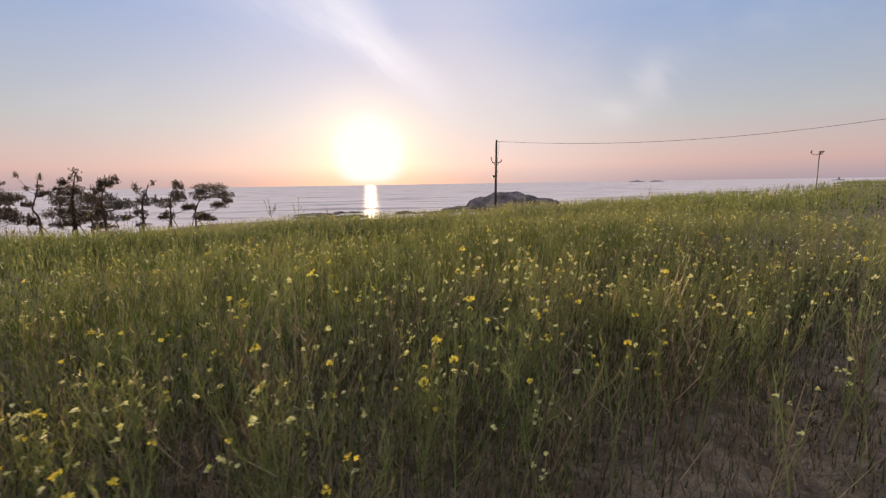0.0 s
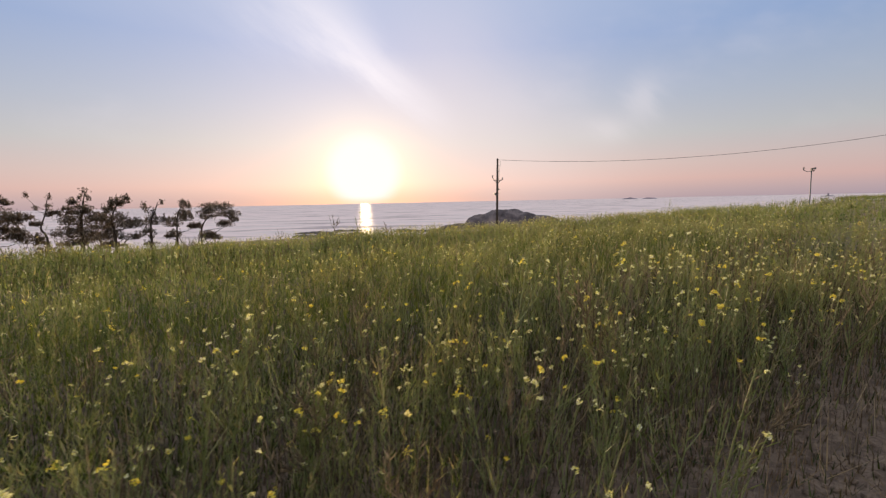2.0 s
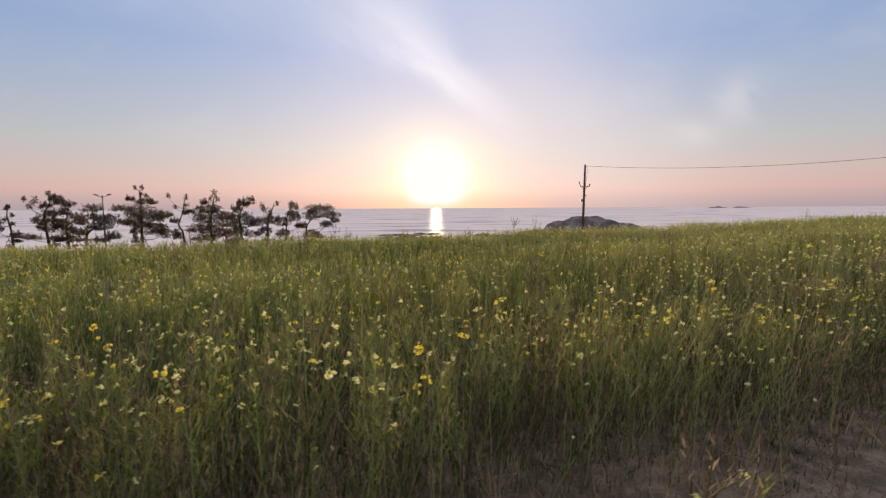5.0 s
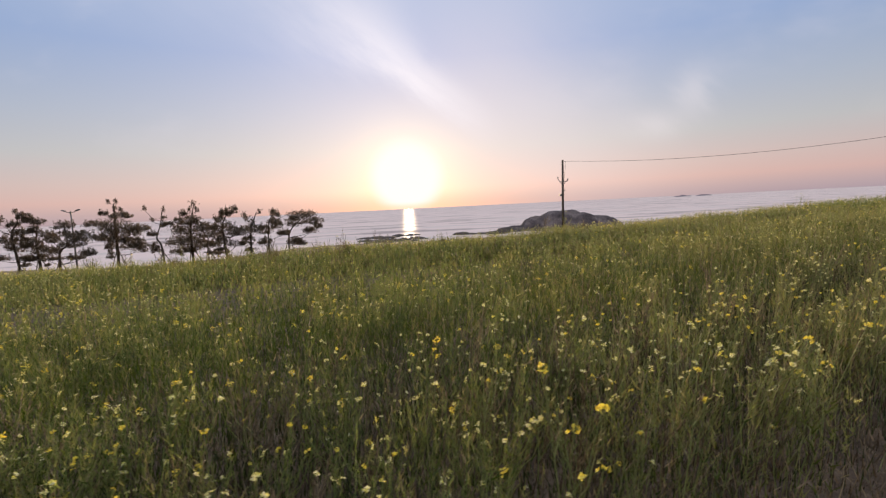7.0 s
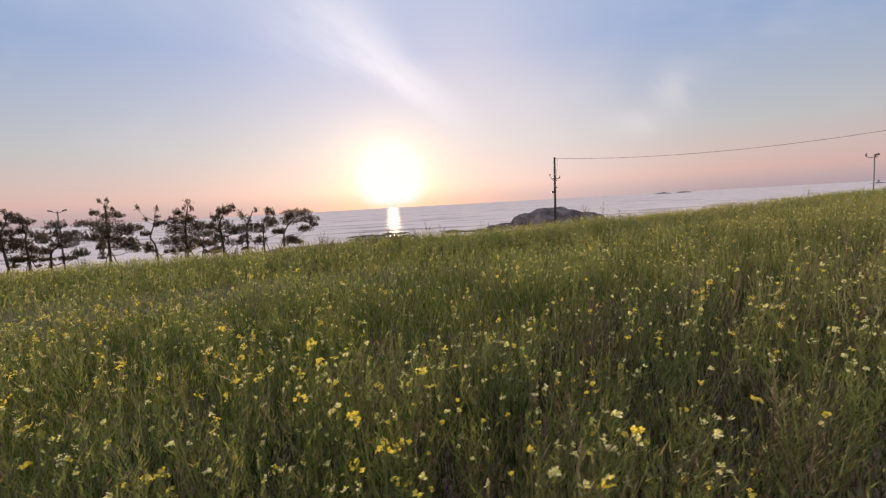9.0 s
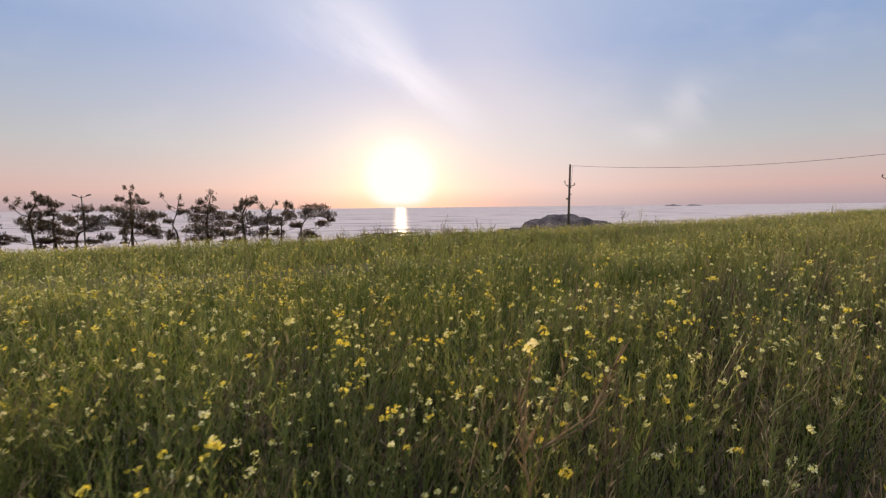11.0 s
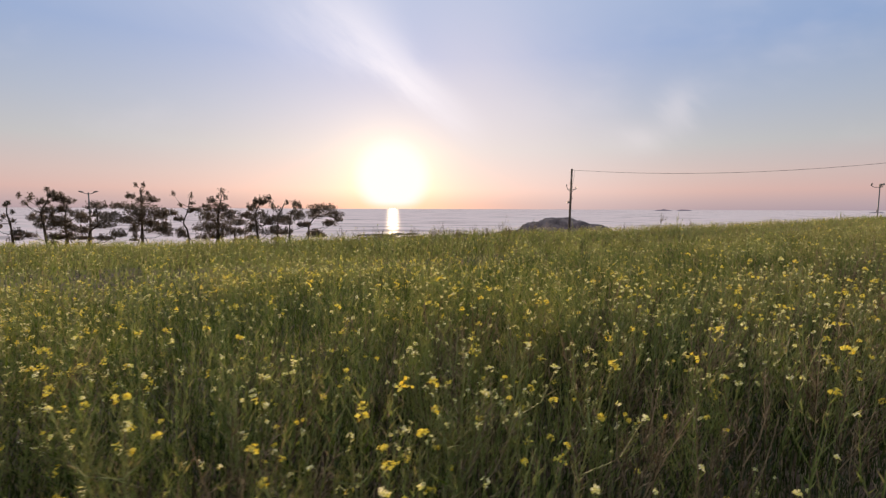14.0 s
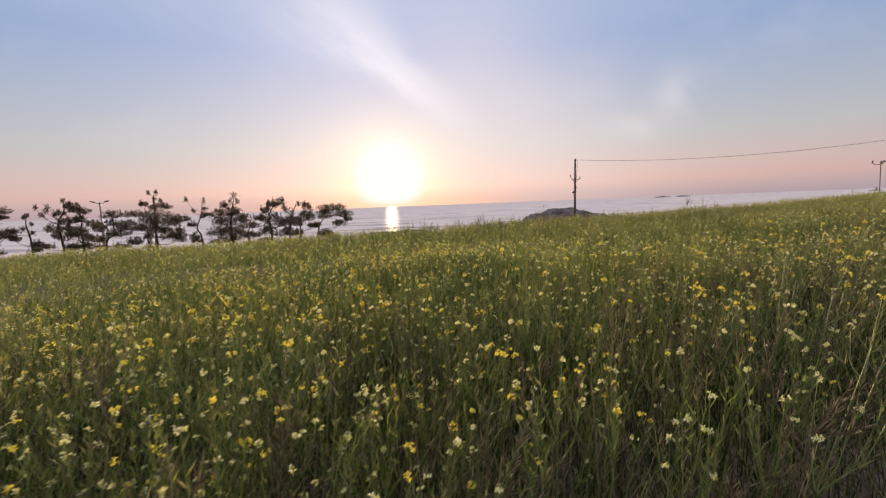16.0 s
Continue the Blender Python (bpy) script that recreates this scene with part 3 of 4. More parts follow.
def build_field():
    rng = np.random.default_rng(11)
    habits = [0, 1, 2, 1, 1, 3, 1, 2, 3, 1, 0, 2]
    near = [near_plant(100 + i, h) for i, h in enumerate(habits)]
    joined = [join([s, l, p] + hd) for s, l, p, hd in [near_plant(200 + i, h, True) for i, h in enumerate([1, 2, 1, 3, 2, 1, 2, 1, 3, 1, 0, 1, 1, 3, 1, 0, 1, 2, 1, 0])]]
    # the foremost strip of the crop, where single plants can be told apart
    labels = {0: "rapeseed plant with bright yellow flower heads and green pods", 1: "rapeseed plant with small faded pale yellow flowers",
              2: "rapeseed plant gone to seed on dry brown stalks", 3: "short leafy green rapeseed plant in dark soil"}
    protos = []
    single = []
    want = field_spots(rng, 7000, (-16, 8, -8, 12), lambda a, q, b, xy: (q > 0.4) & (q < 2.2) & (a > -3.0) & (a < 20.5))
    want = want[thin(rng, want, strip_coords(want)[1])][:295]
    order = rng.integers(0, len(near), len(want))
    bloom = (strip_coords(want)[0] > 11) & (rng.random(len(want)) < 0.14)
    order = np.where(bloom, rng.choice([0, 10, 3], len(want)), order)
    withered = (strip_coords(want)[1] < 1.25) & (rng.random(len(want)) < 0.42)
    order = np.where(withered, rng.choice([2, 7, 11], len(want)), order)
    for k, (st, lf, pd, hd) in enumerate(near):
        root = None
        for xy in want[order == k]:
            m = pose(xy[0], xy[1], float(land(xy[0], xy[1])) - 0.02, rng.normal(0, 4), rng.normal(9 if habits[k] == 2 else 4, 5), 0) @ Matrix.Rotation(rng.uniform(0, 6.283), 4, 'Z') @ Matrix.Scale(rng.uniform(0.8, 1.15), 4)
            if root is None:
                root = thing("rapeseed_plant", (0, 0, 0), labels[habits[k]], "rapeseed plant", "rapeseed plants along the field edge")
                for nm, soups in [("stem", [st]), ("foliage", [lf]), ("seed_head", [pd])] + [("flower_head", [x]) for x in hd]:
                    v, f, mt = join(soups)
                    used = sorted(set(mt.tolist()))
                    ob = new(nm, mesh_from(nm, v, f, np.searchsorted(used, mt), [PLANT[i] for i in used]))
                    ob.parent = root
                    if nm in ("seed_head", "foliage"):
                        tagged(ob, kind="stuff")
                root.matrix_basis = m
            else:
                made = copy_thing(root, m)
                made.matrix_basis = m
    # the same crop past counting
    spots = field_spots(rng, 26000, (-18, 13, -9, 18), lambda a, q, b, xy: (q > 0.35) & (q < 3.6) & (a > -6.0) & (a < 22) & (b < 0.5))
    spots = spots[thin(rng, spots, strip_coords(spots)[1])]
    spots = spots[: 2600]
    scatter("rapeseed_crop", "dense rapeseed crop with yellow flowers, green stems and pods", joined, spots, rng, lean=0.10)
    mid = [far_plant(300 + i, 2, (0.09, 0.25)[i // 7]).arrays() for i in range(14)]
    spots = field_spots(rng, 60000, (-30, 24, -9, 26), lambda a, q, b, xy: (q > 1.3) & (q < 8.0) & (a > -12) & (a < 27) & (b < 1.0))
    scatter("rapeseed_crop", "green rapeseed crop dotted with yellow and cream flowers", mid, spots[: 2300], rng, (0.86, 1.08), 0.008)
    spots = field_spots(rng, 30000, (-26, 6, -9, 18), lambda a, q, b, xy: (q > 2.6) & (q < 8.5) & (a > 8.5) & (a < 24) & (b < 1.0))
    full = [far_plant(400 + i, 2, (0.14, 0.42)[i // 5]).arrays() for i in range(10)]
    scatter("rapeseed_crop", "lush green rapeseed crop in fuller yellow flower", full, spots[: 900], rng, (0.84, 1.06), 0.008)
    far = [far_plant(500 + i, 1, (0.26, 0.6)[i // 7]).arrays() for i in range(14)]
    spots = field_spots(rng, 90000, (-48, 34, -12, 40), lambda a, q, b, xy: (q > 7.0) & (a > -26) & (a < 44) & (b < 2.4))
    scatter("rapeseed_crop", "rapeseed crop on the low ridge, olive green with yellow flowers", far, spots[: 3400], rng, (0.94, 1.06), 0.003)
    rim = field_spots(rng, 60000, (-40, 30, -4, 34), lambda a, q, b, xy: (q > 5.0) & (a > -22) & (a < 34) & (b < 1.1) & (b > -1.7))
    scatter("rapeseed_crop", "close rapeseed crop along the brow of the field, olive green with pale flowers", far, rim[: 1900], rng, (0.96, 1.06), 0.003)
    weeds = [join([st, lf, pd] + hd) for st, lf, pd, hd in [near_plant(800 + i, h, True) for i, h in enumerate([2, 2, 2, 1])]]
    spots = field_spots(rng, 4000, (-14, 2, 12, 20), lambda a, q, b, xy: (b > -1.2) & (b < 0.6) & (rng.random(len(b)) < np.exp(-((xy[:, 0] + 9) / 4.5) ** 2) + 0.06))
    scatter("tall_weeds", "thin tall weeds standing over the brow of the field", weeds, spots[: 75], rng, (1.1, 1.5), 0.1)
    last = [far_plant(700 + i, 0, (0.16, 0.45)[i // 7]).arrays() for i in range(14)]
    spots = field_spots(rng, 90000, (-60, 75, -14, 75), lambda a, q, b, xy: (q > 2.0) & ((a < -11) | (a > 26)) & (b < 2.4) & (b > -34))
    scatter("rapeseed_crop", "far stretch of the rapeseed field, olive green under the sky", last, spots[: 3300], rng, (0.92, 1.05), 0.0)

    blades = field_spots(rng, 2600000, (-20, 14, -9, 22), lambda a, q, b, xy: (q > 0.4) & (q < 8.0) & (a > -8) & (a < 24) & (b < 0.8))
    depth = strip_coords(blades)[1]
    beyond = blades[depth > 3.4][:210000]
    blades = blades[depth < 3.8]
    blades = blades[thin(rng, blades, strip_coords(blades)[1] + 0.15)][:330000]
    fallen = field_spots(rng, 60000, (-14, 10, -8, 12), lambda a, q, b, xy: (q > 0.35) & (q < 2.8) & (a > -4) & (a < 20))
    keep = rng.random(len(fallen)) < 0.25 + 0.75 * smooth01(10, 4, strip_coords(fallen)[0])
    build_clods(rng)
    undergrowth("dry_stalks", "pale dry stalks leaning and lying on the soil", rng, fallen[keep][:4200], (0.18, 0.5), 0.0035, 1.0, 0.95)
    chaff = field_spots(rng, 330000, (-14, 10, -8, 12), lambda a, q, b, xy: (q > 0.3) & (q < 2.6) & (a > -4) & (a < 20))
    keep = rng.random(len(chaff)) < 0.2 + 0.8 * smooth01(12, 5, strip_coords(chaff)[0])
    undergrowth("plant_litter", "brown and straw-coloured plant litter on the soil", rng, chaff[keep][:24000], (0.02, 0.09), 0.0035, 1.35, 0.8, 0.0, [M_UNDER_SHADED, M_LITTER])
    undergrowth("undergrowth", "leafy green undergrowth between the rape stems, shade put into its dark colour", rng, blades, (0.04, 0.12), 0.0046, 0.5, None, 0.5)
    undergrowth("undergrowth", "green leaves and pods between the rape stems", rng, beyond, (0.05, 0.12), 0.0045, 0.5, None, 0.74, [M_LEAF, M_DRY])
    brow = field_spots(rng, 900000, (-34, 24, 8, 26), lambda a, q, b, xy: (q > 5.0) & (b < 1.0) & (b > -2.0))[:70000]
    undergrowth("undergrowth", "close green undergrowth along the brow of the field", rng, brow, (0.12, 0.26), 0.016, 0.5, None, 0.62, [M_POD, M_DRY])
    blades = field_spots(rng, 700000, (-48, 34, -12, 40), lambda a, q, b, xy: (q > 6.5) & (a > -28) & (a < 44) & (b < 2.2))[:170000]
    undergrowth("undergrowth", "olive green leafy undergrowth on the low ridge", rng, blades, (0.05, 0.12), 0.012, 0.6, None, 0.80, [M_POD, M_DRY])


def build_clods(rng):
    """Crumbs and clods of earth where the soil lies bare."""
    bm = bmesh.new()
    bmesh.ops.create_icosphere(bm, subdivisions=1, radius=1)
    ball = np.array([v.co[:] for v in bm.verts])
    faces = np.array([[v.index for v in f.verts] for f in bm.faces])
    bm.free()
    spots = field_spots(rng, 30000, (-14, 10, -8, 12), lambda a, q, b, xy: (q > 0.2) & (q < 2.0) & (a > -4) & (a < 20) & (rng.random(len(a)) < 0.25 + 0.85 * smooth01(11, 5, a)))[:2600]
    n = len(spots)
    size = 0.008 + 0.03 * rng.random(n) ** 2.5
    lump = ball[None] * rng.uniform(0.65, 1.25, (n, len(ball), 1)) * size[:, None, None] * rng.uniform(0.6, 1.3, (n, 1, 3))
    lump[:, :, :2] += spots[:, None, :]
    lump[:, :, 2] += (land(spots[:, 0], spots[:, 1]) + size * 0.25)[:, None]
    f = (faces[None] + (np.arange(n) * len(ball))[:, None, None]).reshape(-1, 3)
    me = mesh_from("soil_clods", lump.reshape(-1, 3), f, np.zeros(len(f), int), [M_SOIL])
    tagged(new("soil_clods", me), "crumbly brown clods of earth on the bare soil", "soil", kind="stuff")


def undergrowth(name, label, rng, spots, length, width, spread=0.5, dry=None, top=0.62, mats=None):
    """Upright blades between the stems, one slim triangle each."""
    n = len(spots)
    az, tilt = rng.uniform(0, 2 * math.pi, n), rng.normal(0, spread, n)
    ln = rng.uniform(length[0], length[1], n)
    wd = rng.uniform(0.5, 1.2, n) * width
    z = land(spots[:, 0], spots[:, 1]) + ((rng.uniform(0, 1, n) ** 1.2 * top) * (rng.random(n) < 0.85) if dry is None else 0.0)
    foot = np.stack([spots[:, 0], spots[:, 1], z], 1)
    side = np.stack([-np.sin(az), np.cos(az), 0 * az], 1) * wd[:, None]
    lean2 = rng.normal(0.03, 0.14, (n, 2))
    tip = foot + np.stack([np.cos(az) * np.sin(tilt) * ln + lean2[:, 0] * ln, np.sin(az) * np.sin(tilt) * ln + lean2[:, 1] * ln, ln * np.abs(np.cos(tilt)) + 0.01], 1)
    v = np.stack([foot - side, foot + side, tip], 1).reshape(-1, 3)
    me = mesh_from(name, v, np.arange(3 * n).reshape(-1, 3), (rng.random(n) < (np.clip(0.75 - 0.15 * strip_coords(spots)[1], 0.12, 0.65) * (1 - 0.88 * smooth01(7, 11, strip_coords(spots)[0])) if dry is None else dry)).astype(int), mats or ([M_UNDER_SHADED, M_LITTER] if dry is None else [M_STEM, M_DRY]))
    return tagged(new(name, me), label, "undergrowth", kind="stuff")


# Pines -------------------------------------------------------------------


def pine(x, y, bends, clumps, label, seed):
    """A wind-shaped coast pine: a crooked trunk, boughs that carry clumps of needle tufts, three props.

    bends: (offset, height) of the trunk above its foot; clumps: (offset, height, half width, half height)."""
    rng = random.Random(seed)
    bushy = len(clumps) > 6 and "sparse" not in label
    ground = float(land(x, y)) - 0.1
    root = thing("pine_tree", (x, y, ground), label, "pine tree", "young pines along the shore")
    spine = [Vector((0, 0, 0))] + [Vector((dx, 0.25 * math.sin(seed + 2 * i), z - ground)) for i, (dx, z) in enumerate(bends)]
    H = spine[-1].z
    fine = []
    for i in range(len(spine) - 1):
        a, b = spine[max(i - 1, 0)], spine[min(i + 2, len(spine) - 1)]
        for s in range(5):
            t = s / 5
            p, r = spine[i], spine[i + 1]
            fine.append(((2 * p) + (r - a) * t + (2 * a - 5 * p + 4 * r - b) * t * t + (3 * p - a - 3 * r + b) * t ** 3) / 2)
    fine.append(spine[-1])
    n = len(fine) - 1
    part("trunk", rod(fine, [(0.021 if bushy else 0.017) * H * (1 - 0.85 * i / n) * (1 + 0.12 * math.sin(i * 2.3)) + 0.022 for i in range(n + 1)], 8), M_BARK, root, smooth=True)
    crown = Soup()

    def tuft(p, size):
        for j in range(8):
            az, el = rng.uniform(0, 6.283), rng.uniform(-0.35, 1.4)
            d = np.array((math.cos(az) * math.cos(el), math.sin(az) * math.cos(el), math.sin(el)))
            s = np.cross(d, (0.31, 0.2, 0.93))
            s = s / np.linalg.norm(s) * size * 0.17
            q = np.array(p) + d * size * 0.12
            crown.tri(q - s, q + s, np.array(p) + d * size * rng.uniform(0.7, 1.2), 0)

    # low boughs close to the ground
    skirt = [(rng.uniform(-2.3, 2.3), rng.uniform(-3.9, -2.3), rng.uniform(0.45, 1.0), rng.uniform(0.18, 0.34)) for k in range(3 if bushy else 2)]
    for dx, z, rx, rz in clumps + skirt:
        c = Vector((dx, rng.uniform(-0.45, 0.45) * min(2.0, abs(dx) + 0.8), z - ground))
        starts = [f for f in fine if f.z < c.z - 0.05] or fine[:2]
        p0 = min(starts, key=lambda f: (f - c).length + 0.8 * max(0, (0.9 if rx < 0.6 else 0.35) * abs((f - c).xy.length) - (c.z - f.z)))
        mid = p0.lerp(c, 0.5) + Vector((rng.uniform(-0.15, 0.15), rng.uniform(-0.2, 0.2), -0.1 * (c - p0).length * rng.uniform(0.2, 1.4)))
        thick = 0.022 + 0.022 * min(1.5, rx)
        low = c - Vector((0, 0, rz * 0.45))
        part("limb", rod([p0, p0.lerp(mid, 0.5), mid, mid.lerp(low, 0.6), low], [thick * 1.3, thick * 1.15, thick, thick * 0.8, thick * 0.5], 6), M_BARK, root, smooth=True)
        small = rx < 0.6
        rx, rz = rx * (1.15 if small else 1.22), rz * (1.15 if small else 1.38)
        if small:
            for j in range(int(20 + 24 * rx)):
                tuft((c.x + rng.gauss(0, 0.36) * rx, c.y + rng.gauss(0, 0.36) * rx, c.z + rng.gauss(0, 0.55) * rz), rng.uniform(0.25, 0.36))
            continue
        # a rounded pad, knobbly all over, with a few shoots standing out of it
        knobs = [(rng.uniform(0, 6.283), rng.uniform(0.2, 1.0), rng.uniform(-0.6, 0.9), rng.uniform(0.2, 0.4)) for k in range(int(5 + 6 * rx))]
        for j in range(int(70 + 270 * rx * rz)):
            if rng.random() < 0.65:
                ka, kr, kz, kw = rng.choice(knobs)
                ox, oy, oz = kr * math.cos(ka) + rng.gauss(0, kw * 0.6), kr * math.sin(ka) + rng.gauss(0, kw * 0.6), kz * (1.1 - kr * 0.6) + rng.gauss(0, kw * 0.7)
            else:
                az, r, oz = rng.uniform(0, 6.283), math.sqrt(rng.random()), rng.uniform(-0.6, 1.0)
                ox, oy = r * math.cos(az), r * math.sin(az)
                oz *= 1.0 - 0.5 * r * r
            tuft((c.x + rx * ox, c.y + rx * 0.85 * oy, c.z + rz * max(oz, -0.6)), rng.uniform(0.18, 0.3))
        for ka, kr, kz, kw in knobs[::2]:
            top = Vector((c.x + rx * kr * math.cos(ka), c.y + rx * 0.85 * kr * math.sin(ka), c.z + rz * 0.5))
            for j in range(7):
                tuft((top.x + rng.gauss(0, 0.05), top.y + rng.gauss(0, 0.05), top.z + 0.09 * j), rng.uniform(0.16, 0.22))
    v, f, m = crown.arrays()
    ob = new("crown", mesh_from("crown", v, f, m, [M_NEEDLE]))
    ob.parent = root
    for j in range(3):
        az = 2.1 * j + rng.uniform(0, 1)
        foot = Vector((math.cos(az) * 2.1, math.sin(az) * 1.7, -0.3))
        near = min(fine, key=lambda f: abs(f.z + ground + 2.7))
        head = near + Vector((math.cos(az) * -0.12, math.sin(az) * -0.12, 0.15))
        part("support_pole", rod([foot, head], 0.075, 6), M_STAKE, root, "peeled wooden prop leaning on the trunk")
    return root


def build_pines():
    dense = "dark green coast pine with rounded boughs, propped by wooden poles"
    spare = "crooked coast pine with sparse tufted boughs, propped by wooden poles"
    pine(-74.0, 60.5, [(-0.2, -1.1), (-0.5, 1.0), (-0.7, 2.4)], [(-1.3, 2.2, 0.33, 0.25), (-0.3, 2.4, 0.33, 0.25), (-1.5, 0.5, 0.41, 0.25), (0.2, 1.2, 0.33, 0.25), (-2.5, 0.1, 0.74, 0.33), (-2.8, -1.1, 0.66, 0.41), (0.6, -1.9, 0.74, 0.41), (0.3, -0.1, 0.41, 0.25)], spare, 41)
    pine(-74.3, 66.5, [(-0.5, -1.0), (-0.9, 1.3), (0.0, 2.9), (0.5, 4.3)], [(-4.3, 3.7, 0.36, 0.36), (-3.5, 2.5, 0.54, 0.36), (-3.0, 3.6, 0.36, 0.45), (-2.0, 3.1, 0.54, 0.45), (-1.1, 2.5, 0.72, 0.45), (0.5, 4.6, 0.36, 0.45), (1.1, 3.7, 0.63, 0.54), (2.0, 3.0, 0.89, 0.54), (2.6, 3.9, 0.36, 0.36), (0.2, 1.3, 1.25, 0.54), (-0.2, -0.9, 1.34, 0.98), (-2.5, 0.1, 1.07, 0.63), (-3.5, -2.7, 1.07, 0.45), (0.9, -2.8, 0.72, 0.36)], spare, 42)
    pine(-72.4, 68, [(-0.2, -1.5), (-0.6, 0.1), (0.1, 2.5)], [(0.4, 2.7, 0.73, 0.46), (-0.4, 1.4, 0.91, 0.55), (-0.6, -0.6, 1.28, 0.82), (1.8, 0.6, 1.0, 0.55), (1.0, -1.8, 1.28, 0.64), (-1.5, -3.0, 0.73, 0.36), (-1.9, 0.3, 0.64, 0.36)], dense, 43)
    pine(-67.8, 66.5, [(0.2, -2.2), (1.4, -0.8), (1.7, 2.2)], [(1.8, 2.0, 1.16, 0.53), (-0.4, 0.0, 0.98, 0.62), (3.5, 0.2, 1.78, 0.71), (1.8, -0.9, 1.69, 0.62), (4.9, -2.3, 1.07, 0.53), (2.5, -3.0, 1.25, 0.36), (-0.5, -1.9, 0.71, 0.45), (0.9, 0.7, 0.8, 0.45)], dense, 44)
    pine(-65.3, 75, [(0.0, -1.0), (0.2, 2.5), (0.5, 5.4)], [(-0.3, 5.7, 0.4, 0.4), (1.1, 5.7, 0.4, 0.4), (0.2, 4.5, 0.5, 0.4), (1.5, 4.3, 0.4, 0.3), (-1.3, 3.7, 0.6, 0.4), (0.8, 3.2, 1.09, 0.5), (2.6, 3.1, 0.7, 0.3), (-3.4, 2.0, 1.49, 0.5), (0.9, 0.8, 2.19, 1.59), (3.6, 0.6, 1.39, 0.99), (-2.2, -0.5, 1.19, 0.5), (-1.7, -2.0, 0.8, 0.6), (2.5, -1.8, 1.49, 0.9), (4.1, -2.4, 1.19, 0.9), (0.7, -1.0, 1.39, 0.8)], dense, 45)
    pine(-56.1, 74, [(-0.4, -2.2), (-0.8, -0.7), (0.0, 1.5), (0.2, 3.6)], [(-2.0, 4.2, 0.39, 0.39), (0.3, 4.0, 0.39, 0.39), (-0.9, 2.3, 0.49, 0.29), (1.2, 2.6, 0.59, 0.29), (0.7, 1.3, 0.98, 0.39), (-3.2, 0.9, 1.08, 0.39), (-1.9, -0.2, 0.78, 0.39), (-1.4, -2.3, 0.68, 0.59), (-3.4, -1.0, 0.78, 0.29), (1.7, 1.6, 0.59, 0.29)], spare, 46)
    pine(-50.9, 74, [(-0.1, -1.1), (0.4, 1.8), (0.8, 4.5)], [(0.8, 4.7, 0.49, 0.49), (1.4, 3.7, 0.49, 0.39), (0.2, 3.7, 0.39, 0.39), (-0.9, 3.0, 0.68, 0.39), (-2.4, 1.7, 0.78, 0.49), (0.3, 1.7, 1.56, 0.78), (1.9, 0.4, 1.27, 0.88), (-1.2, 0.2, 1.75, 0.88), (-2.3, -1.6, 1.66, 0.78), (0.3, -1.6, 1.75, 0.88), (-0.7, -2.9, 1.75, 0.58)], dense, 47)
    pine(-47.4, 73, [(-0.1, -2.1), (0.2, -1.1)], [(0.2, -0.7, 1.63, 0.48), (-0.4, -2.3, 0.86, 0.58), (1.2, -2.3, 0.86, 0.48)], dense, 48)
    pine(-40.2, 66.0, [(-0.2, -0.9), (-0.6, 0.9), (0.4, 2.8)], [(0.0, 2.6, 0.78, 0.52), (1.1, 3.0, 0.78, 0.52), (-1.2, 1.8, 0.7, 0.44), (-2.3, 0.6, 0.87, 0.44), (0.0, 0.4, 1.31, 0.78), (1.9, -0.2, 1.65, 0.61), (-0.9, -1.3, 1.13, 0.61), (1.1, -1.9, 1.22, 0.44)], dense, 49)
    pine(-40.7, 74, [(0.2, -0.4), (0.7, 1.3), (1.5, 2.8)], [(-0.9, 2.4, 0.48, 0.39), (-0.3, 1.8, 0.48, 0.39), (1.6, 2.8, 0.39, 0.39), (0.6, 1.3, 0.58, 0.48), (0.5, 0.0, 1.26, 0.68), (-0.1, -1.7, 0.78, 0.48)], spare, 50)
    pine(-42.4, 84, [(0.0, -1.6), (0.3, 0.5), (1.2, 2.2)], [(1.3, 2.3, 0.77, 0.66), (1.0, 0.9, 0.87, 0.55), (-0.4, -0.7, 1.31, 0.77), (2.2, 0.1, 0.98, 0.77), (3.1, -1.4, 0.87, 0.44), (-0.6, -2.7, 0.87, 0.55)], spare, 51)
    pine(-39.7, 87, [(-0.1, -2.4), (0.9, -0.5), (3.0, 1.3)], [(2.7, 1.8, 2.26, 0.68), (5.2, 0.5, 1.58, 0.68), (1.4, 0.5, 1.58, 0.9), (-1.0, -1.6, 1.13, 0.45), (1.4, -3.2, 1.35, 0.68), (4.3, -1.3, 1.35, 0.56), (6.2, -0.5, 0.68, 0.45)], dense, 52)
    pine(-79.2, 60.0, [(-0.3, -0.5), (0.2, 2.0), (-0.4, 3.8)], [(0.6, 3.2, 1.5, 0.45), (-1.4, 4.0, 1.2, 0.5), (1.4, 2.2, 0.9, 0.3), (-0.8, 1.0, 1.4, 0.8), (1.0, -0.4, 1.2, 0.6), (-1.8, -1.4, 1.2, 0.6), (0.4, 4.6, 0.4, 0.4)], dense, 61)
    pine(-85.0, 62.0, [(0.4, -0.6), (0.1, 2.0), (0.5, 4.2)], [(0.5, 4.2, 0.9, 0.5), (-1.2, 3.0, 1.2, 0.5), (1.5, 1.8, 1.3, 0.6), (-0.6, 0.6, 1.7, 1.0), (1.2, -1.2, 1.4, 0.7), (-1.6, -1.8, 1.2, 0.6)], dense, 62)


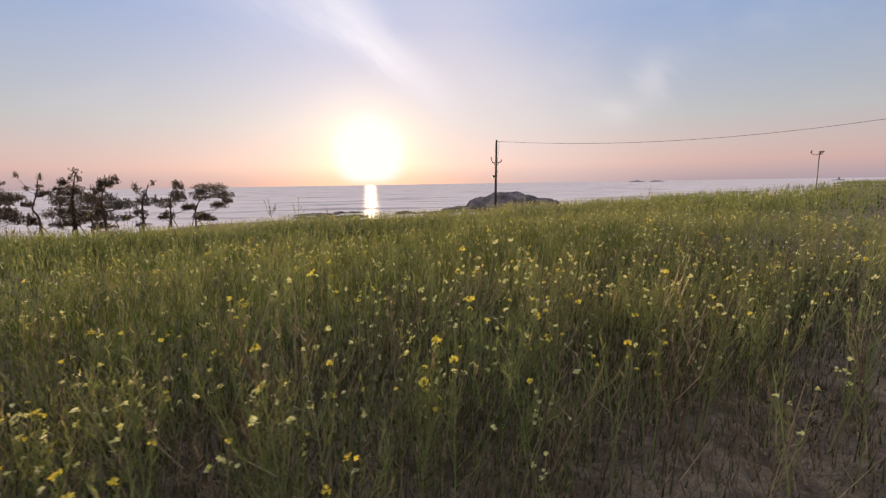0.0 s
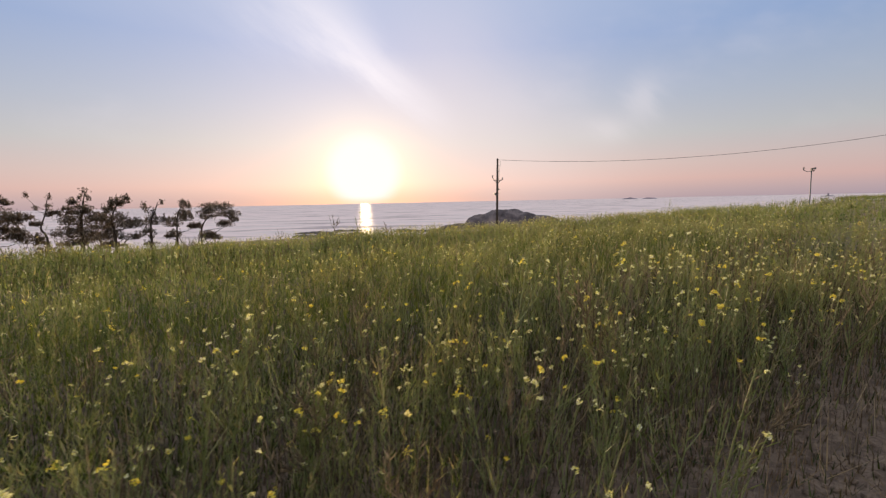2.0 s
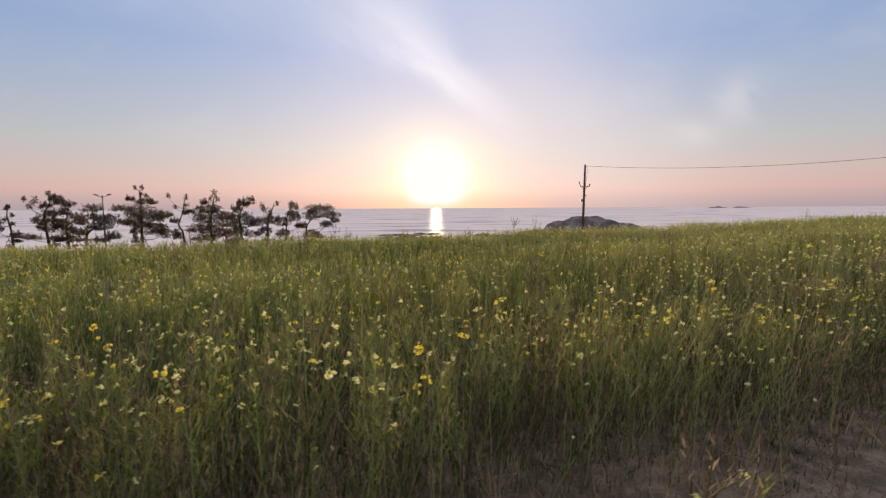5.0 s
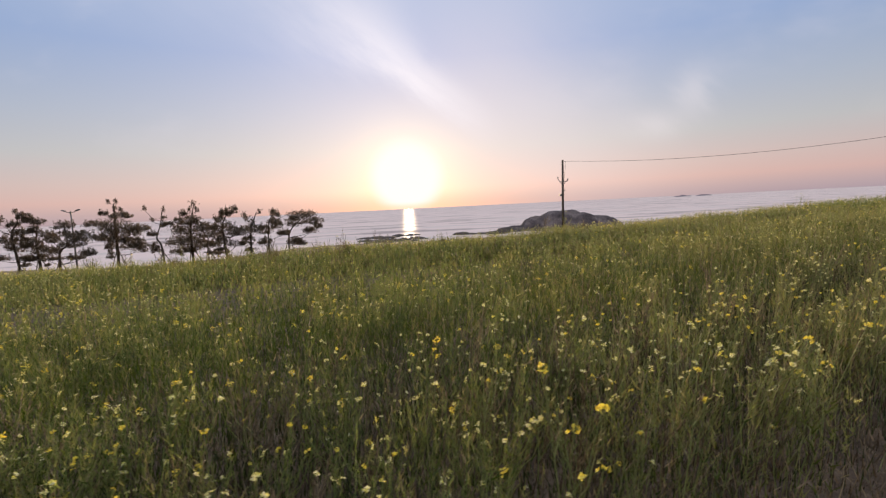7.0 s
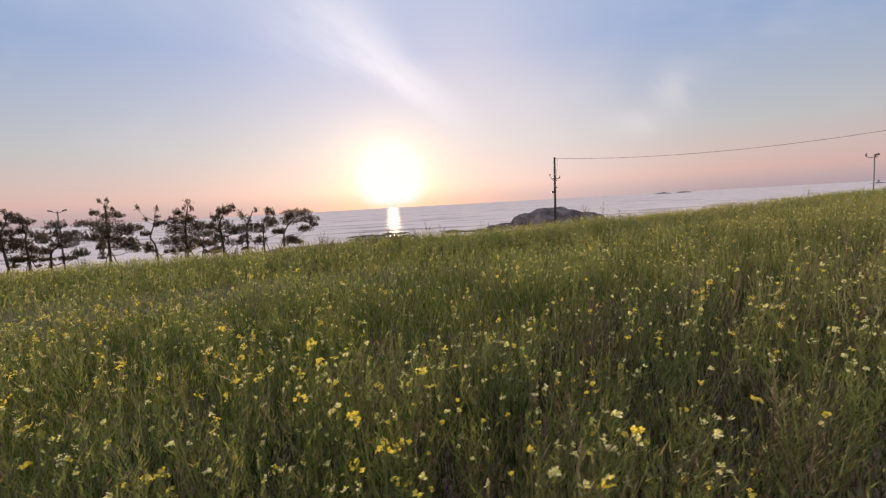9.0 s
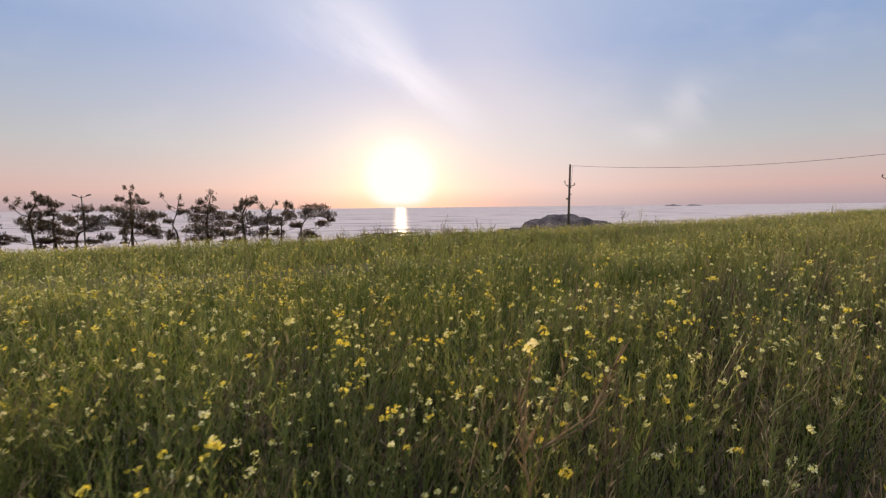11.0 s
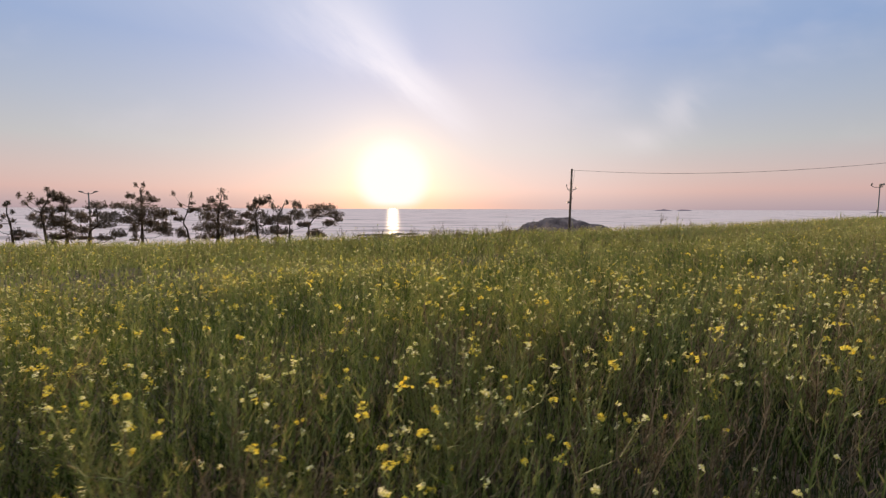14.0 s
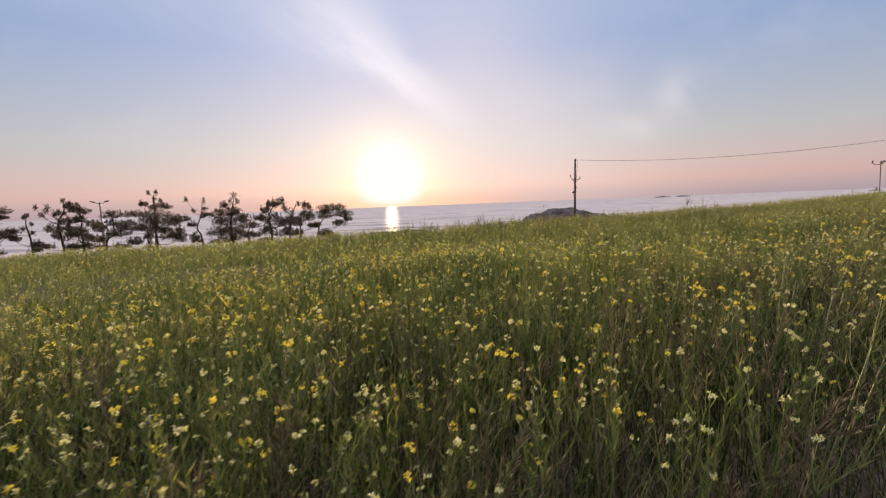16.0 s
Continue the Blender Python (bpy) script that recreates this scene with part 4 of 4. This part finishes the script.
def shrub(x, y, wide, high, seed):
    rng = np.random.default_rng(seed)
    ground = float(land(x, y)) - 0.05
    root = thing("shrub", (x, y, ground), "low yellow-green leafy shrub below the pines", "shrub", "shrubs under the pines")
    leaves = Soup()
    for j in range(9):
        az, out = 2.4 * j, wide * rng.uniform(0.15, 0.5)
        tip = np.array((math.cos(az) * out, math.sin(az) * out, high * rng.uniform(0.6, 1.0)))
        part("branch", rod([(0, 0, 0), tuple(tip * (0.4, 0.4, 0.55)), tuple(tip)], [0.035, 0.025, 0.012], 5), M_BARK, root)
        for i in range(130):
            t = rng.uniform(0.35, 1.05)
            p = tip * (t, t, t) + rng.normal(0, 0.13, 3) * wide * 0.8
            p[2] = max(p[2], 0.1)
            d = rng.normal(0, 1, 3) + (0, 0, 0.6)
            leaves.blade(p, d, rng.uniform(0.09, 0.17), rng.uniform(0.025, 0.05), 0.4, 0, 2)
    v, f, m = leaves.arrays()
    ob = new("foliage", mesh_from("foliage", v, f, m, [M_POD]))
    ob.parent = root
    tagged(ob, kind="stuff")


# Poles, lamps and the wire ------------------------------------------------


def utility_pole():
    x, y, top = 16.6, 108.0, 11.35
    z = float(land(x, y)) - 0.3
    h = top - z
    root = thing("utility_pole", (x, y, z), "tall dark weathered utility pole leaning slightly, with brackets and steps", "utility pole")
    tilt = 0.016
    part("pole", rod([(-tilt * h, 0, 0), (-tilt * h * 0.5, 0, h / 2), (0, 0, h)], [0.30, 0.26, 0.21], 12), M_POLE, root, smooth=True)

    def px(zz):
        return -tilt * (h - zz)
    zb = h - 5.0
    for s in (-1, 1):
        part("bracket_arm", rod([(px(zb - 0.7), -0.2, zb - 0.7), (px(zb) + s * 0.75, -0.2, zb + 0.25), (px(zb) + s * 1.1, -0.2, zb + (0.75 if s < 0 else 0.2))], 0.07, 6), M_STEEL, root, "steel bracket arm")
        ins = bmesh.new()
        zc = zb + (0.8 if s < 0 else 0.25)
        tube(ins, [(px(zb) + s * 1.1, -0.2, zc + 0.13 * j) for j in range(5)], [0.09, 0.17, 0.1, 0.17, 0.07], 10)
        part("insulator", ins, M_CERAMIC, root, "ribbed ceramic insulator", smooth=True)
    part("crossbar", block((1.9, 0.12, 0.12), (px(zb), -0.22, zb + 0.15)), M_STEEL, root, "steel crossbar")
    part("equipment_box", block((0.55, 0.42, 0.5), (px(h - 7.9) - 0.48, -0.05, h - 7.9), 0.03), M_STEEL, root, "small grey equipment box")
    part("clamp", block((0.3, 0.3, 0.22), (px(h - 6.9) + 0.34, -0.05, h - 6.9), 0.03), M_STEEL, root, "steel clamp")
    for j in range(14):
        s = 1 if j % 2 else -1
        zz = h - 1.0 - 0.62 * j
        part("step_bolt", rod([(px(zz), 0, zz), (px(zz) + s * 0.42, 0, zz + 0.02)], 0.022, 5), M_STEEL, root)
    part("down_cable", rod([(px(h - 0.4) + 0.62, 0, h - 0.4), (px(h - 1.6) + 0.58, 0, h - 1.6), (px(h - 3.2) + 0.4, 0, h - 3.2), (px(h - 5) + 0.24, -0.1, h - 5)], 0.03, 5), M_CABLE, root, "thin black cable")
    part("cap_bracket", rod([(0, 0, h - 0.32), (0.66, 0, h - 0.36)], 0.045, 6), M_STEEL, root, "short steel arm for the wire")


def overhead_wire():
    a, b, sag = Vector((17.3, 107.8, 11.0)), Vector((100, 75, 15.17)), 3.22
    pts = [a.lerp(b, i / 48) - Vector((0, 0, 4 * sag * (i / 48) * (1 - i / 48))) for i in range(49)]
    tagged(finish_mesh("overhead_wire", rod(pts, 0.035, 5), M_CABLE, smooth=True), "thin dark overhead wire sagging from the pole", "wire")


def anchor_pole():
    """The next pole that carries the wire."""
    x, y = 100.2, 74.9
    z = float(land(x, y)) - 0.3
    h = 15.6 - z
    root = thing("utility_pole", (x, y, z), "dark weathered utility pole holding the far end of the wire", "utility pole")
    part("pole", rod([(0, 0, 0), (0, 0, h / 2), (0, 0, h)], [0.30, 0.26, 0.21], 12), M_POLE, root, smooth=True)
    part("crossbar", block((1.9, 0.12, 0.12), (0, -0.2, h - 0.45)), M_STEEL, root, "steel crossbar")


def twin_lamp(x, y, top, span, label, mast=False):
    z = float(land(x, y)) - 0.2
    h = top - z
    root = thing("street_lamp", (x, y, z), label, "street lamp")
    part("base", rod([(0, 0, 0), (0, 0, 0.5)], [0.22, 0.2], 10), M_STEEL, root)
    part("post", rod([(0, 0, 0.3), (0, 0, h / 2), (0, 0, h - 0.2)], [0.17, 0.15, 0.13], 10), M_STEEL, root, smooth=True)
    for s in (-1, 1):
        if mast:
            reach = span * (1.3 if s < 0 else 0.5)
            arm = part("arm", rod([(0, 0, h - 0.7), (s * reach * 0.6, 0, h - 0.75), (s * reach, 0, h - 0.35)], 0.08, 6), M_STEEL, root, "bent steel arm")
            part("lamp_head", block((0.3, 0.3, 0.75) if s < 0 else (0.6, 0.4, 0.5), (s * reach, 0, h + 0.05), 0.06, Matrix.Rotation(-0.25 * s, 4, "Y")), M_STEEL, arm, "small dark lamp head")
            continue
        arm = part("arm", rod([(0, 0, h - 0.55), (s * span * 0.5, 0, h - 0.4), (s * span * 0.8, 0, h - 0.15)], 0.06, 6), M_STEEL, root, "curved steel arm")
        head = block((0.5 + 0.25 * span, 0.4, 0.24), (s * span * 0.95, 0, h - 0.07), 0.06, Matrix.Rotation(s * (-0.22), 4, "Y"))
        part("lamp_head", head, M_STEEL, arm, "flat grey lamp head")
    if mast:
        part("junction_box", block((0.5, 0.45, 0.8), (0.1, 0, h - 0.2), 0.05), M_STEEL, root, "grey box at the head of the mast")
    part("collar", rod([(0, 0, h - 0.75), (0, 0, h - 0.35)], 0.16, 10), M_STEEL, root)


# Rocks and islands ---------------------------------------------------------


def rock_mass(name, x0, x1, y0, y1, step, lumps, mat, rough_amp, label, seed, base):
    """A rock standing in the sea: broad lumps, ledges, cracks and boulders."""
    nx, ny = int((x1 - x0) / step), int((y1 - y0) / step)
    bm = bmesh.new()
    grid = []
    for i in range(nx + 1):
        row = []
        for j in range(ny + 1):
            x, y = x0 + i * step, y0 + j * step
            h = base
            for cx, cy, rx, ry, top in lumps:
                d = math.sqrt(((x - cx) / rx) ** 2 + ((y - cy) / ry) ** 2)
                if d < 1:
                    h = max(h, base + (top - base) * (1 - d ** 2.6) ** 0.62)
            if h > base + 0.01:
                p = Vector((x * 0.16, y * 0.16, seed))
                f = noise.fractal(p * 1.6, 1.0, 2.0, 5)
                cell = noise.voronoi(p * 1.5)[0]
                h += rough_amp * (0.9 * f - 0.9 * max(0.0, 0.14 - (cell[1] - cell[0])) / 0.14)
                h += rough_amp * 0.25 * round(2 * noise.noise(p * 3.0))
            row.append(bm.verts.new((x + 0.3 * step * noise.noise(Vector((x, y, seed))), y + 0.3 * step * noise.noise(Vector((y, x, seed + 4))), h)))
        grid.append(row)
    for i in range(nx):
        for j in range(ny):
            q = (grid[i][j], grid[i + 1][j], grid[i + 1][j + 1], grid[i][j + 1])
            if max(v.co.z for v in q) > base + 0.02:
                bm.faces.new(q)
    bmesh.ops.delete(bm, geom=[v for v in bm.verts if not v.link_faces], context="VERTS")
    return tagged(finish_mesh(name, bm, mat), label, "rock")


def far_island(x, y, length, height, label, mast=0.0):
    root = thing("island", (x, y, SEA_LEVEL - 1), label, "island", "small islands on the horizon")
    bm = bmesh.new()
    rows = []
    for i in range(25):
        t = i / 24
        hh = (height + 1) * (math.sin(math.pi * t) ** 0.7) * (0.75 + 0.4 * noise.noise(Vector((t * 5 + x, 1.3, 2.2))))
        rows.append([bm.verts.new((length * (t - 0.5), length * 0.18 * k, hh * (1 - abs(k) ** 2))) for k in (-1, -0.6, -0.2, 0.2, 0.6, 1)])
    for a, b in zip(rows, rows[1:]):
        for k in range(5):
            bm.faces.new((a[k], b[k], b[k + 1], a[k + 1]))
    part("rock", bm, M_ISLE, root)
    if mast:
        part("beacon", rod([(0, 0, height * 0.6), (0, 0, mast + 1)], [2.6, 1.8], 10), M_ISLE, root, "stubby grey beacon tower")


build_pines()
shrub(-63.8, 67.8, 2.8, 3.3, 5)
shrub(-57.2, 64.2, 1.8, 3.1, 6)
shrub(-66.4, 70.5, 2.0, 3.2, 7)
utility_pole()
overhead_wire()
anchor_pole()
twin_lamp(-86.3, 89.0, 5.15, 1.65, "grey street lamp with two arms behind the pines")
twin_lamp(105.0, 129.0, 8.8, 1.7, "grey mast with two short arms beyond the field", True)
rock_mass("rock_islet", 0, 58, 172, 206, 0.7, [(30, 188, 15, 12, -1.9), (22, 187, 9, 9, -3.2), (44, 189, 10.5, 9, -4.6), (12, 187, 9, 7, -6.9), (36, 186, 9, 9, -2.6)], M_ROCK, 0.75,
          "grey rounded rock islet standing in the sea", 1.7, SEA_LEVEL - 0.7)
rock_mass("reef", -62, -14, 138, 196, 0.9, [(-38, 162, 10, 8, -8.4), (-31, 150, 12, 10, -8.6), (-42, 178, 10, 7, -8.5), (-27, 164, 7, 6, -8.4), (-34, 188, 8, 5, -8.6)], M_REEF, 0.5,
          "low dark reef rocks awash near the shore", 5.1, SEA_LEVEL - 0.4)
rock_mass("reef", -18, 12, 166, 196, 0.7, [(-10, 177, 4, 3, -7.9), (-4, 177, 4, 3, -8.3), (3, 174, 6, 4, -8.0), (8, 184, 5, 5, -7.3)], M_REEF, 0.4, "small dark rocks beside the islet", 9.3, SEA_LEVEL - 0.4)
far_island(1054, 2500, 92, 13, "low dark island on the horizon")
far_island(1162, 2500, 88, 9, "low dark island on the horizon")
far_island(1286, 1500, 50, 5, "low island with a stubby beacon on the horizon", 11)
build_field()
